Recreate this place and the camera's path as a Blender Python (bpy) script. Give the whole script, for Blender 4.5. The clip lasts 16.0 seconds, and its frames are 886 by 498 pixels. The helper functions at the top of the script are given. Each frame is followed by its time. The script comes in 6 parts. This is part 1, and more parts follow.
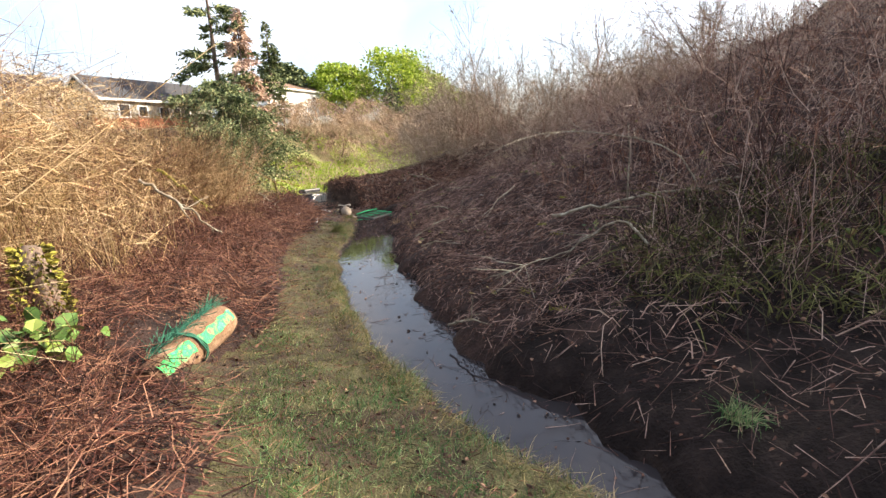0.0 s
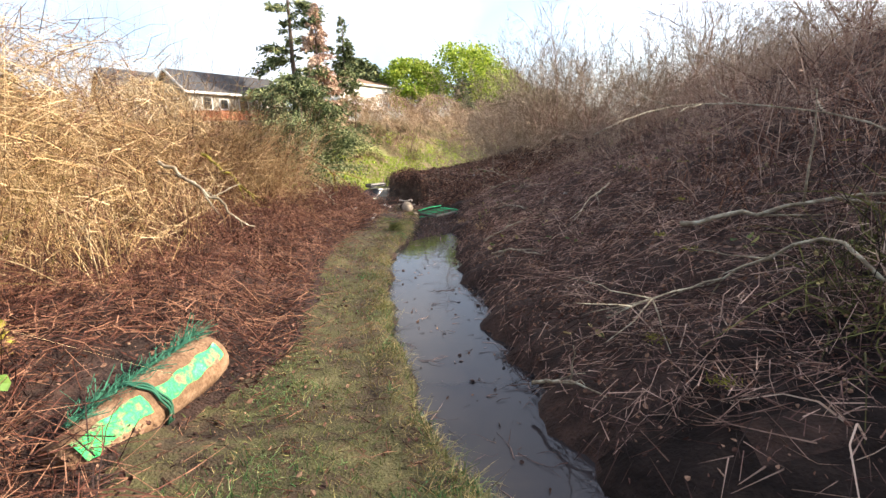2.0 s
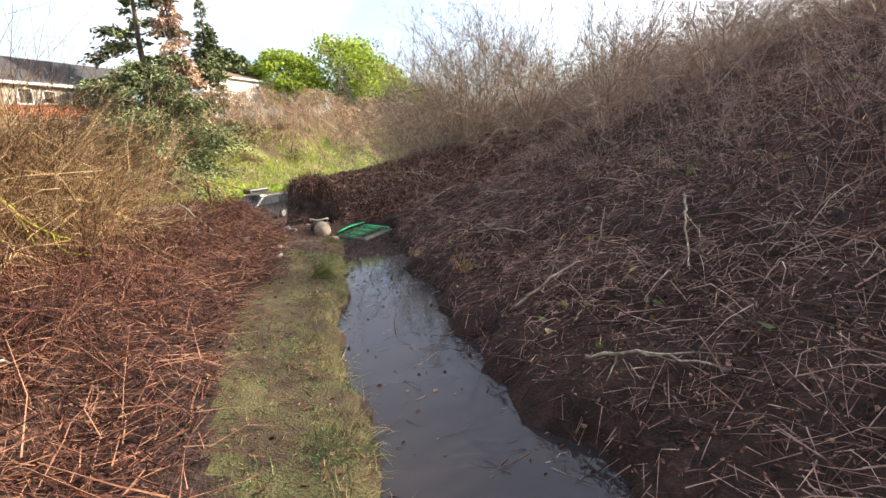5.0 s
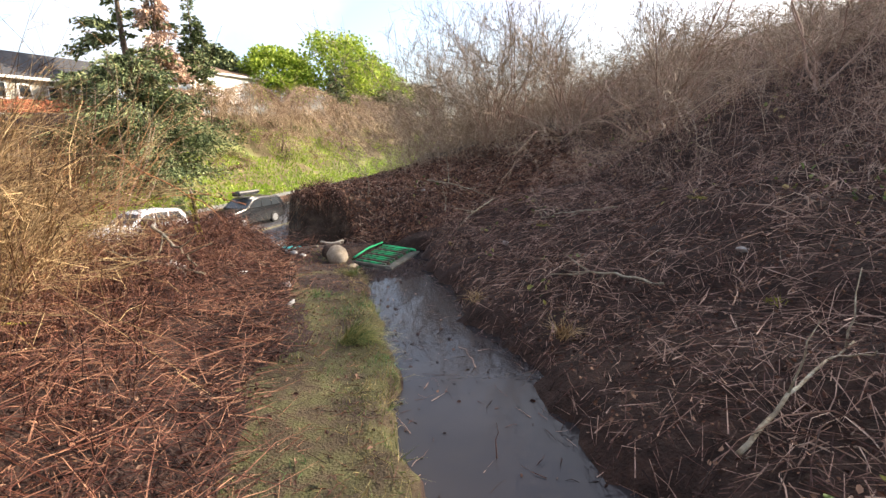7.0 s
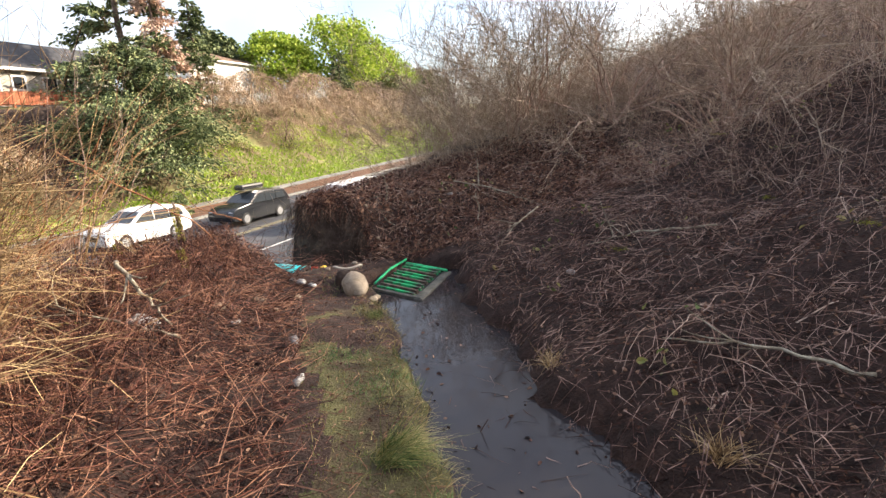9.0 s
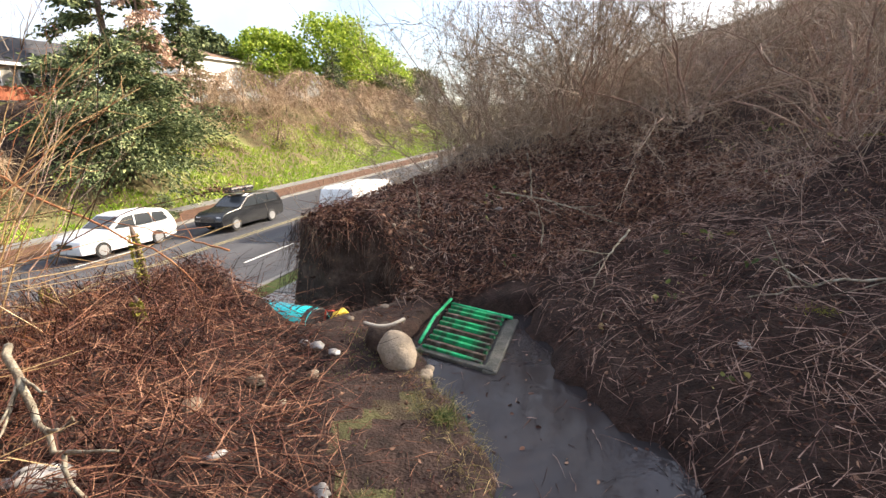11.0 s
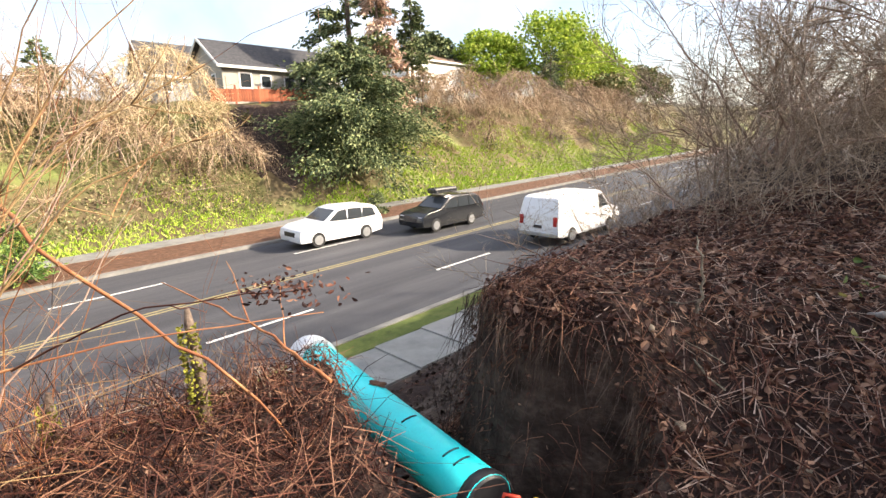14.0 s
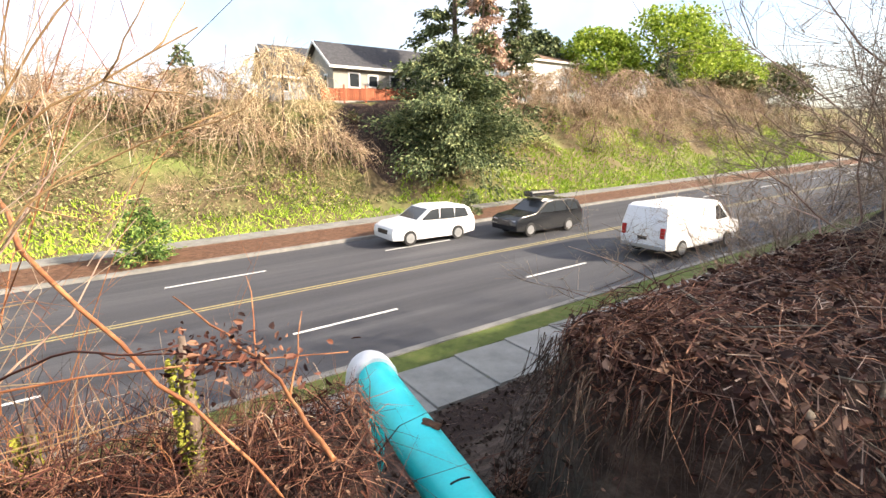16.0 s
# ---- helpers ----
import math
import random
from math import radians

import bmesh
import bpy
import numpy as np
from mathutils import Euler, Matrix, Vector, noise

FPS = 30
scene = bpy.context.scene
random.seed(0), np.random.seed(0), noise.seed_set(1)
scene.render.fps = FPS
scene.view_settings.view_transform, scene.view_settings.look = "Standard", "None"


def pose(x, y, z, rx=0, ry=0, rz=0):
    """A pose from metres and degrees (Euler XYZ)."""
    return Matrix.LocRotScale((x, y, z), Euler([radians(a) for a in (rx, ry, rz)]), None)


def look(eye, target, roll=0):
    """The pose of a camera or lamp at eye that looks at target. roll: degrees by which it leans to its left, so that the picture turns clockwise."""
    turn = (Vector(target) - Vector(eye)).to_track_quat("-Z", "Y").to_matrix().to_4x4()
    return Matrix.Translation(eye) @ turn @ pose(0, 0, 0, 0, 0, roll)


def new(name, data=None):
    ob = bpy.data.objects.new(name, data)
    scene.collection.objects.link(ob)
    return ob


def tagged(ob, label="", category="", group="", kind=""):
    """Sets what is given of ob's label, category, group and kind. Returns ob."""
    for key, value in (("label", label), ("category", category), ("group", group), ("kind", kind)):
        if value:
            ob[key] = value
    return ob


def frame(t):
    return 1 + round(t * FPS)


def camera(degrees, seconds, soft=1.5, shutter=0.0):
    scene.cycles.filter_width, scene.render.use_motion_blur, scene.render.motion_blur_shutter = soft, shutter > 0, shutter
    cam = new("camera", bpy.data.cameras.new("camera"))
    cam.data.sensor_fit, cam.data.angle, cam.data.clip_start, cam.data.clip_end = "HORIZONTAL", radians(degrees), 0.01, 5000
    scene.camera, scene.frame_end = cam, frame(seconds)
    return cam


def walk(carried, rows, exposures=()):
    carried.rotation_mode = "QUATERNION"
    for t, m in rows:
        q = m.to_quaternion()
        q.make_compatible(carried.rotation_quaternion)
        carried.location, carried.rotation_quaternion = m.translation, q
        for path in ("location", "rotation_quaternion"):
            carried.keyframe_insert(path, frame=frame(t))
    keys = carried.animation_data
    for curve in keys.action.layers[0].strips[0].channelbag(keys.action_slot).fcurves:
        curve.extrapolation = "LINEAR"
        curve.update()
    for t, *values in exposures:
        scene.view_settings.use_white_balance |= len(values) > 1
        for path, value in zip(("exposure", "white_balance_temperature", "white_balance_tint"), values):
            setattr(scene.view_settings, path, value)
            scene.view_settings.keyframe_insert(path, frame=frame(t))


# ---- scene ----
cam = camera(84.0, 16.0)
PATH = [
    (0, (1.445, 0.835, 1.629), (1.417, 2.796, 1.236), -2.9),
    (0.5, (1.439, 1.181, 1.609), (1.386, 3.14, 1.211), -2.6),
    (1, (1.43, 1.586, 1.657), (1.362, 3.544, 1.256), -2.7),
    (1.5, (1.431, 1.868, 1.637), (1.237, 3.821, 1.253), -2.3),
    (2, (1.298, 2.199, 1.478), (1.011, 4.139, 1.087), -1.8),
    (2.5, (1.046, 2.745, 1.426), (0.615, 4.657, 1.024), -1.2),
    (3, (0.874, 3.343, 1.433), (0.401, 5.247, 1.043), -1.0),
    (3.5, (0.681, 3.817, 1.429), (0.361, 5.752, 1.037), -1.3),
    (4, (0.483, 4.255, 1.448), (0.473, 6.214, 1.047), -2.2),
    (4.5, (0.302, 4.725, 1.518), (0.434, 6.679, 1.109), -2.5),
    (5, (0.093, 5.194, 1.502), (0.265, 7.143, 1.085), -2.8),
    (5.2, (0.035, 5.371, 1.531), (0.215, 7.322, 1.128), -3.2),
    (7.3, (-0.544, 7.186, 1.633), (-0.324, 9.127, 1.206), -2.1),
    (7.5, (-0.574, 7.352, 1.662), (-0.356, 9.285, 1.199), -2.3),
    (8, (-0.665, 7.703, 1.691), (-0.453, 9.637, 1.225), -2.6),
    (8.5, (-0.708, 8.03, 1.73), (-0.506, 9.964, 1.264), -2.8),
    (8.7, (-0.692, 8.137, 1.776), (-0.502, 10.071, 1.303), -3.1),
    (10.8, (-1.152, 9.898, 1.726), (-0.932, 11.829, 1.253), -2.6),
    (11, (-1.195, 10.096, 1.753), (-0.967, 12.026, 1.283), -2.6),
    (11.5, (-1.279, 10.446, 1.769), (-1.046, 12.376, 1.303), -2.5),
    (12, (-1.293, 10.886, 1.805), (-1.107, 12.821, 1.334), -2.7),
    (12.5, (-1.397, 11.299, 1.769), (-1.346, 13.243, 1.304), -2.2),
    (13, (-1.505, 11.786, 1.787), (-1.557, 13.73, 1.322), -2.2),
    (13.5, (-1.501, 12.233, 1.83), (-1.756, 14.163, 1.373), -2.1),
    (14, (-1.486, 12.588, 1.855), (-2.036, 14.46, 1.414), -1.3),
    (14.5, (-1.499, 12.683, 1.805), (-2.182, 14.513, 1.378), -0.5),
    (15, (-1.653, 12.774, 1.807), (-2.371, 14.59, 1.378), -0.4),
    (15.5, (-1.697, 12.94, 1.835), (-2.487, 14.726, 1.401), -0.5),
    (16, (-1.563, 13.252, 1.828), (-2.468, 14.982, 1.394), -0.2),
]
walk(cam, [(t, look(eye, target, roll)) for t, eye, target, roll in PATH], ((0, 1.46, 6600, 12.5), (5, 1.43, 6600, 12.5), (8, 1.42, 6600, 12.5), (16, 1.37, 6600, 12.5)))

# ---- world, sun ----
SUN_AZ, SUN_EL = radians(76), radians(27)     # azimuth clockwise from +y
world = bpy.data.worlds.new("sky")
scene.world = world
world.use_nodes = True
wn = world.node_tree
sky = wn.nodes.new("ShaderNodeTexSky")
sky.sky_type, sky.sun_disc = "NISHITA", False
sky.sun_elevation, sky.sun_rotation = SUN_EL, SUN_AZ
sky.air_density, sky.dust_density, sky.ozone_density = 1.0, 3.0, 1.0
cloud = wn.nodes.new("ShaderNodeTexNoise")
cloud.inputs["Scale"].default_value, cloud.inputs["Detail"].default_value = 2.2, 7
cr = wn.nodes.new("ShaderNodeValToRGB")
cr.color_ramp.elements[0].position, cr.color_ramp.elements[1].position = 0.40, 0.64
veil = wn.nodes.new("ShaderNodeMix")
veil.data_type, veil.blend_type = "RGBA", "LIGHTEN"
veil.inputs[7].default_value = (3.6, 3.75, 4.05, 1)
wn.links.new(cloud.outputs["Fac"], cr.inputs["Fac"])
wn.links.new(cr.outputs["Color"], veil.inputs[0])
wn.links.new(sky.outputs[0], veil.inputs[6])
bg = wn.nodes["Background"]
bg.inputs["Strength"].default_value = 0.15
wn.links.new(veil.outputs[2], bg.inputs["Color"])
sun = new("sun", bpy.data.lights.new("sun", "SUN"))
sun.data.energy, sun.data.angle, sun.data.color = 5.0, radians(0.6), (1.0, 0.88, 0.70)
_sd = Vector((math.sin(SUN_AZ) * math.cos(SUN_EL), math.cos(SUN_AZ) * math.cos(SUN_EL), math.sin(SUN_EL)))
sun.matrix_world = look(_sd * 100, (0, 0, 0))


# ---- materials ----
def mat(name, colors, rough=0.8, scale=6.0, bump=0.3, bump_scale=40.0, metal=0.0, island=0.0, spec=0.3, obj=False, trans=0.0, stretch=False):
    """Noise-mixed colours, a second finer grain, bump; island: brightness spread from piece to piece."""
    m = bpy.data.materials.new(name)
    m.use_nodes = True
    nt = m.node_tree
    b = nt.nodes["Principled BSDF"]
    b.inputs["Roughness"].default_value = rough
    b.inputs["Metallic"].default_value = metal
    b.inputs["Specular IOR Level"].default_value = spec
    tc = nt.nodes.new("ShaderNodeTexCoord")
    no = nt.nodes.new("ShaderNodeTexNoise")
    no.inputs["Scale"].default_value, no.inputs["Detail"].default_value, no.inputs["Roughness"].default_value = scale, 6, 0.65
    if stretch:
        mp = nt.nodes.new("ShaderNodeMapping")
        mp.vector_type = "TEXTURE"
        mp.inputs["Rotation"].default_value = (0, 0, radians(61.6))
        mp.inputs["Scale"].default_value = (30, 1.3, 1)
        nt.links.new(tc.outputs["Object"], mp.inputs["Vector"])
        nt.links.new(mp.outputs["Vector"], no.inputs["Vector"])
    else:
        nt.links.new(tc.outputs["Object"], no.inputs["Vector"])
    ramp = nt.nodes.new("ShaderNodeValToRGB")
    n = len(colors)
    el = ramp.color_ramp.elements
    while len(el) < n:
        el.new(0.5)
    for i, c in enumerate(colors):
        el[i].position = 0.3 + 0.4 * i / max(1, n - 1)
        el[i].color = (*c, 1)
    fac = no.outputs["Fac"]
    if island:
        g = nt.nodes.new("ShaderNodeNewGeometry")
        src = g.outputs["Random Per Island"]
        if obj:
            src = nt.nodes.new("ShaderNodeObjectInfo").outputs["Random"]
        mx = nt.nodes.new("ShaderNodeMath")
        mx.operation = "MULTIPLY_ADD"
        mx.inputs[1].default_value = island
        sub = nt.nodes.new("ShaderNodeMath")
        sub.operation = "SUBTRACT"
        sub.inputs[1].default_value = 0.5 * island
        nt.links.new(src, mx.inputs[0])
        nt.links.new(fac, mx.inputs[2])
        nt.links.new(mx.outputs[0], sub.inputs[0])
        fac = sub.outputs[0]
    nt.links.new(fac, ramp.inputs["Fac"])
    fine = nt.nodes.new("ShaderNodeTexNoise")
    fine.inputs["Scale"].default_value, fine.inputs["Detail"].default_value = bump_scale, 4
    nt.links.new(tc.outputs["Object"], fine.inputs["Vector"])
    hs = nt.nodes.new("ShaderNodeMix")
    hs.data_type, hs.blend_type = "RGBA", "OVERLAY"
    hs.inputs[0].default_value = 0.35
    nt.links.new(ramp.outputs["Color"], hs.inputs[6])
    nt.links.new(fine.outputs["Fac"], hs.inputs[7])
    nt.links.new(hs.outputs[2], b.inputs["Base Color"])
    if bump:
        bp = nt.nodes.new("ShaderNodeBump")
        bp.inputs["Strength"].default_value, bp.inputs["Distance"].default_value = bump, 0.02
        nt.links.new(fine.outputs["Fac"], bp.inputs["Height"])
        nt.links.new(bp.outputs["Normal"], b.inputs["Normal"])
    if trans:
        tr = nt.nodes.new("ShaderNodeBsdfTranslucent")
        nt.links.new(hs.outputs[2], tr.inputs["Color"])
        mxs = nt.nodes.new("ShaderNodeMixShader")
        mxs.inputs[0].default_value = trans
        nt.links.new(b.outputs[0], mxs.inputs[1])
        nt.links.new(tr.outputs[0], mxs.inputs[2])
        nt.links.new(mxs.outputs[0], nt.nodes["Material Output"].inputs["Surface"])
    return m


M_soil = mat("soil_litter", [(0.011, 0.0064, 0.005), (0.03, 0.017, 0.0135), (0.06, 0.035, 0.027)], 0.95, 9, 0.9, 60)
M_mud = mat("wet_mud", [(0.006, 0.0045, 0.004), (0.014, 0.010, 0.009), (0.028, 0.02, 0.017)], 0.92, 6, 0.8, 50, spec=0.12)
M_turf = mat("mossy_turf", [(0.022, 0.014, 0.009), (0.055, 0.04, 0.023), (0.07, 0.068, 0.027), (0.12, 0.10, 0.05)], 0.95, 3.5, 0.9, 70)
M_dirt = mat("dug_dirt", [(0.02, 0.013, 0.010), (0.05, 0.034, 0.026), (0.115, 0.083, 0.066)], 0.95, 5, 1.0, 25)
M_cane = mat("dead_cane", [(0.018, 0.0065, 0.005), (0.06, 0.019, 0.0125), (0.118, 0.043, 0.027), (0.25, 0.13, 0.08)], 0.75, 3, 0.0, 30, island=0.55)
M_cane_dark = mat("dark_cane", [(0.014, 0.0065, 0.0055), (0.053, 0.024, 0.02), (0.12, 0.063, 0.051), (0.35, 0.24, 0.195)], 0.75, 3, 0.0, 30, island=0.5)
M_straw = mat("straw", [(0.13, 0.075, 0.03), (0.29, 0.18, 0.08), (0.45, 0.32, 0.16), (0.60, 0.47, 0.28)], 0.7, 2, 0.0, 30, island=0.5)
M_twig = mat("grey_twig", [(0.14, 0.10, 0.07), (0.28, 0.21, 0.15), (0.45, 0.36, 0.27)], 0.8, 3, 0.0, 30, island=0.5)
M_lush = mat("lush_grass", [(0.03, 0.10, 0.035), (0.075, 0.20, 0.06), (0.16, 0.28, 0.10), (0.34, 0.36, 0.18)], 0.6, 2.0, 0.0, 30, island=0.4, trans=0.2)
M_vine = mat("pale_vine", [(0.26, 0.18, 0.10), (0.48, 0.37, 0.21), (0.64, 0.53, 0.34)], 0.85, 0.4, 0.0, 20, island=0.5)
M_brush = mat("upright_brush", [(0.075, 0.043, 0.032), (0.19, 0.115, 0.088), (0.33, 0.22, 0.17), (0.46, 0.35, 0.28)], 0.8, 0.6, 0.0, 30, island=0.5)
M_dusk = mat("golden_brush", [(0.05, 0.028, 0.014), (0.15, 0.088, 0.042), (0.28, 0.18, 0.085), (0.40, 0.29, 0.15)], 0.8, 0.6, 0.0, 30, island=0.5)
M_leaf = mat("dead_leaf", [(0.025, 0.009, 0.006), (0.065, 0.025, 0.016), (0.11, 0.05, 0.032), (0.23, 0.135, 0.09)], 0.7, 4, 0.0, 40, island=0.6)
M_grass = mat("grass_blade", [(0.05, 0.09, 0.022), (0.12, 0.165, 0.045), (0.26, 0.25, 0.085), (0.42, 0.34, 0.16)], 0.6, 2.5, 0.0, 30, island=0.4, trans=0.2)
M_bright = mat("bright_grass", [(0.24, 0.38, 0.035), (0.42, 0.58, 0.06), (0.55, 0.62, 0.14)], 0.7, 0.6, 0.0, 30, island=0.4, trans=0.2)
M_slope = mat("far_slope", [(0.075, 0.052, 0.03), (0.115, 0.088, 0.046), (0.14, 0.135, 0.052), (0.15, 0.185, 0.052)], 0.95, 0.22, 0.6, 3)
M_road = mat("asphalt", [(0.04, 0.04, 0.045), (0.06, 0.06, 0.066), (0.09, 0.09, 0.095)], 0.8, 1.0, 0.3, 90, stretch=True)
M_conc = mat("concrete", [(0.14, 0.135, 0.12), (0.2, 0.195, 0.18), (0.26, 0.25, 0.23)], 0.9, 1.5, 0.3, 60)
M_paint = mat("road_paint", [(0.55, 0.55, 0.52), (0.75, 0.75, 0.72)], 0.7, 6, 0.1, 60)
M_yellow = mat("yellow_paint", [(0.26, 0.22, 0.10), (0.40, 0.33, 0.14)], 0.7, 6, 0.1, 60)
M_bark = mat("bark", [(0.07, 0.05, 0.035), (0.14, 0.10, 0.075), (0.2, 0.155, 0.12)], 0.9, 6, 0.8, 30)
M_fir = mat("fir_needles", [(0.035, 0.058, 0.024), (0.12, 0.16, 0.065), (0.25, 0.28, 0.125)], 0.7, 1.5, 0.0, 20, island=0.6)
M_maple = mat("spring_leaf", [(0.14, 0.22, 0.02), (0.28, 0.38, 0.04), (0.42, 0.50, 0.08)], 0.6, 0.5, 0.0, 20, island=0.5, trans=0.35)


def water_material():
    m = bpy.data.materials.new("shallow_water")
    m.use_nodes = True
    nt = m.node_tree
    b = nt.nodes["Principled BSDF"]
    b.inputs["Base Color"].default_value = (0.029, 0.026, 0.028, 1)
    b.inputs["Roughness"].default_value = 0.015
    b.inputs["IOR"].default_value = 1.33
    tc = nt.nodes.new("ShaderNodeTexCoord")
    no = nt.nodes.new("ShaderNodeTexNoise")
    no.inputs["Scale"].default_value, no.inputs["Detail"].default_value = 9, 3
    bp = nt.nodes.new("ShaderNodeBump")
    bp.inputs["Strength"].default_value, bp.inputs["Distance"].default_value = 0.1, 0.01
    nt.links.new(tc.outputs["Object"], no.inputs["Vector"])
    nt.links.new(no.outputs["Fac"], bp.inputs["Height"])
    nt.links.new(bp.outputs["Normal"], b.inputs["Normal"])
    return m


M_water = water_material()


# ---- mesh helpers ----
def mesh_of(name, v, f, material, smooth=False):
    """A mesh from a vertex array and an array of equal-sided faces."""
    v, f = np.asarray(v, np.float32), np.asarray(f, np.int32)
    me = bpy.data.meshes.new(name)
    k = f.shape[1]
    me.vertices.add(len(v))
    me.vertices.foreach_set("co", v.ravel())
    me.loops.add(f.size)
    me.loops.foreach_set("vertex_index", f.ravel())
    me.polygons.add(len(f))
    me.polygons.foreach_set("loop_start", np.arange(0, f.size, k, dtype=np.int32))
    me.polygons.foreach_set("use_smooth", np.full(len(f), smooth))
    me.update(calc_edges=True)
    for m in (material if isinstance(material, (list, tuple)) else [material]):
        me.materials.append(m)
    return me


def part(name, bm, material, parent=None, label="", smooth=False):
    """Links a bmesh or a mesh as one object under a thing or a part."""
    if isinstance(bm, bmesh.types.BMesh):
        me = bpy.data.meshes.new(name)
        bm.to_mesh(me)
        bm.free()
        me.materials.append(material)
        if smooth:
            me.polygons.foreach_set("use_smooth", [True] * len(me.polygons))
    else:
        me = bm
    ob = new(name, me)
    if parent:
        ob.parent = parent
    if label:
        ob["label"] = label
    return ob


def stuff(name, me, label, category):
    return tagged(new(name, me), label, category, kind="stuff")


# ---- the lie of the land ----
E0 = np.array([-1.563, 13.252])          # where the road is measured from
U = np.array([0.4756, 0.8797])           # along the road, uphill
W = np.array([-0.8797, 0.4756])          # across it


def off_of(x, y):
    return (x - E0[0]) * W[0] + (y - E0[1]) * W[1]


def along_of(x, y):
    return (x - E0[0]) * U[0] + (y - E0[1]) * U[1]


def road_xy(off, along):
    return E0[0] + off * W[0] + along * U[0], E0[1] + off * W[1] + along * U[1]


def road_z(along):
    return -3.222 + 0.0254 * along


LEFT_Y = [-6, 1.5, 2.9, 3.6, 4.1, 5.0, 6.5, 7.1, 7.9, 8.6, 9.3, 10.3, 11.3, 12.4, 13.3, 14.0, 14.6]
LEFT_X = [9, 3.0, 1.93, 1.41, 1.09, 0.66, 0.16, -0.03, -0.2, -0.38, -0.48, -0.49, -0.62, -0.75, -0.93, -0.97, -0.7]
RIGHT_Y = [-6, 1.5, 2.93, 3.57, 4.03, 4.93, 6.63, 7.0, 7.9, 8.8, 9.8, 11.3, 12.5, 13.5, 14.2, 14.8]
RIGHT_X = [11, 3.6, 2.4, 2.09, 1.81, 1.38, 1.0, 0.93, 0.7, 0.47, 0.47, 0.2, 0.12, -0.06, -0.05, -0.3]


def sm(a, b, v):
    t = np.clip((v - a) / (b - a), 0, 1)
    return t * t * (3 - 2 * t)


def fbm(x, y, s):
    """Cheap smooth noise from sines, about -1 to 1."""
    x, y = x * s, y * s
    return (np.sin(x * 1.3 + 1.7 * np.sin(y * 0.9 + 0.4)) + np.sin(y * 1.7 + 1.3 * np.sin(x * 1.1 + 2.0))
            + 0.6 * np.sin(2.9 * x + 1.1 * y + 1.0) + 0.6 * np.sin(3.3 * y - 1.9 * x + 0.3)) / 3.2


PA, PB = np.array([-1.75, 14.65]), np.array([-4.5, 17.3])     # line of the trench
PD = (PB - PA) / np.linalg.norm(PB - PA)
PN = np.array([PD[1], -PD[0]])                                # to the pipe's far side


def path_edge(y):
    """Width of the grassy path beside the ditch."""
    return np.interp(y, [-2, 3.0, 4.2, 5.6, 8, 14], [2.3, 1.75, 1.3, 0.78, 0.8, 0.7])


def trench_width(ta):
    """How far the dug wall stands from the pipe: a hollow at its head, then close to the pipe."""
    return 0.46 + 0.42 * np.exp(-((ta + 0.02) / 0.36) ** 2) + 0.05 * np.sin(ta * 7.0)


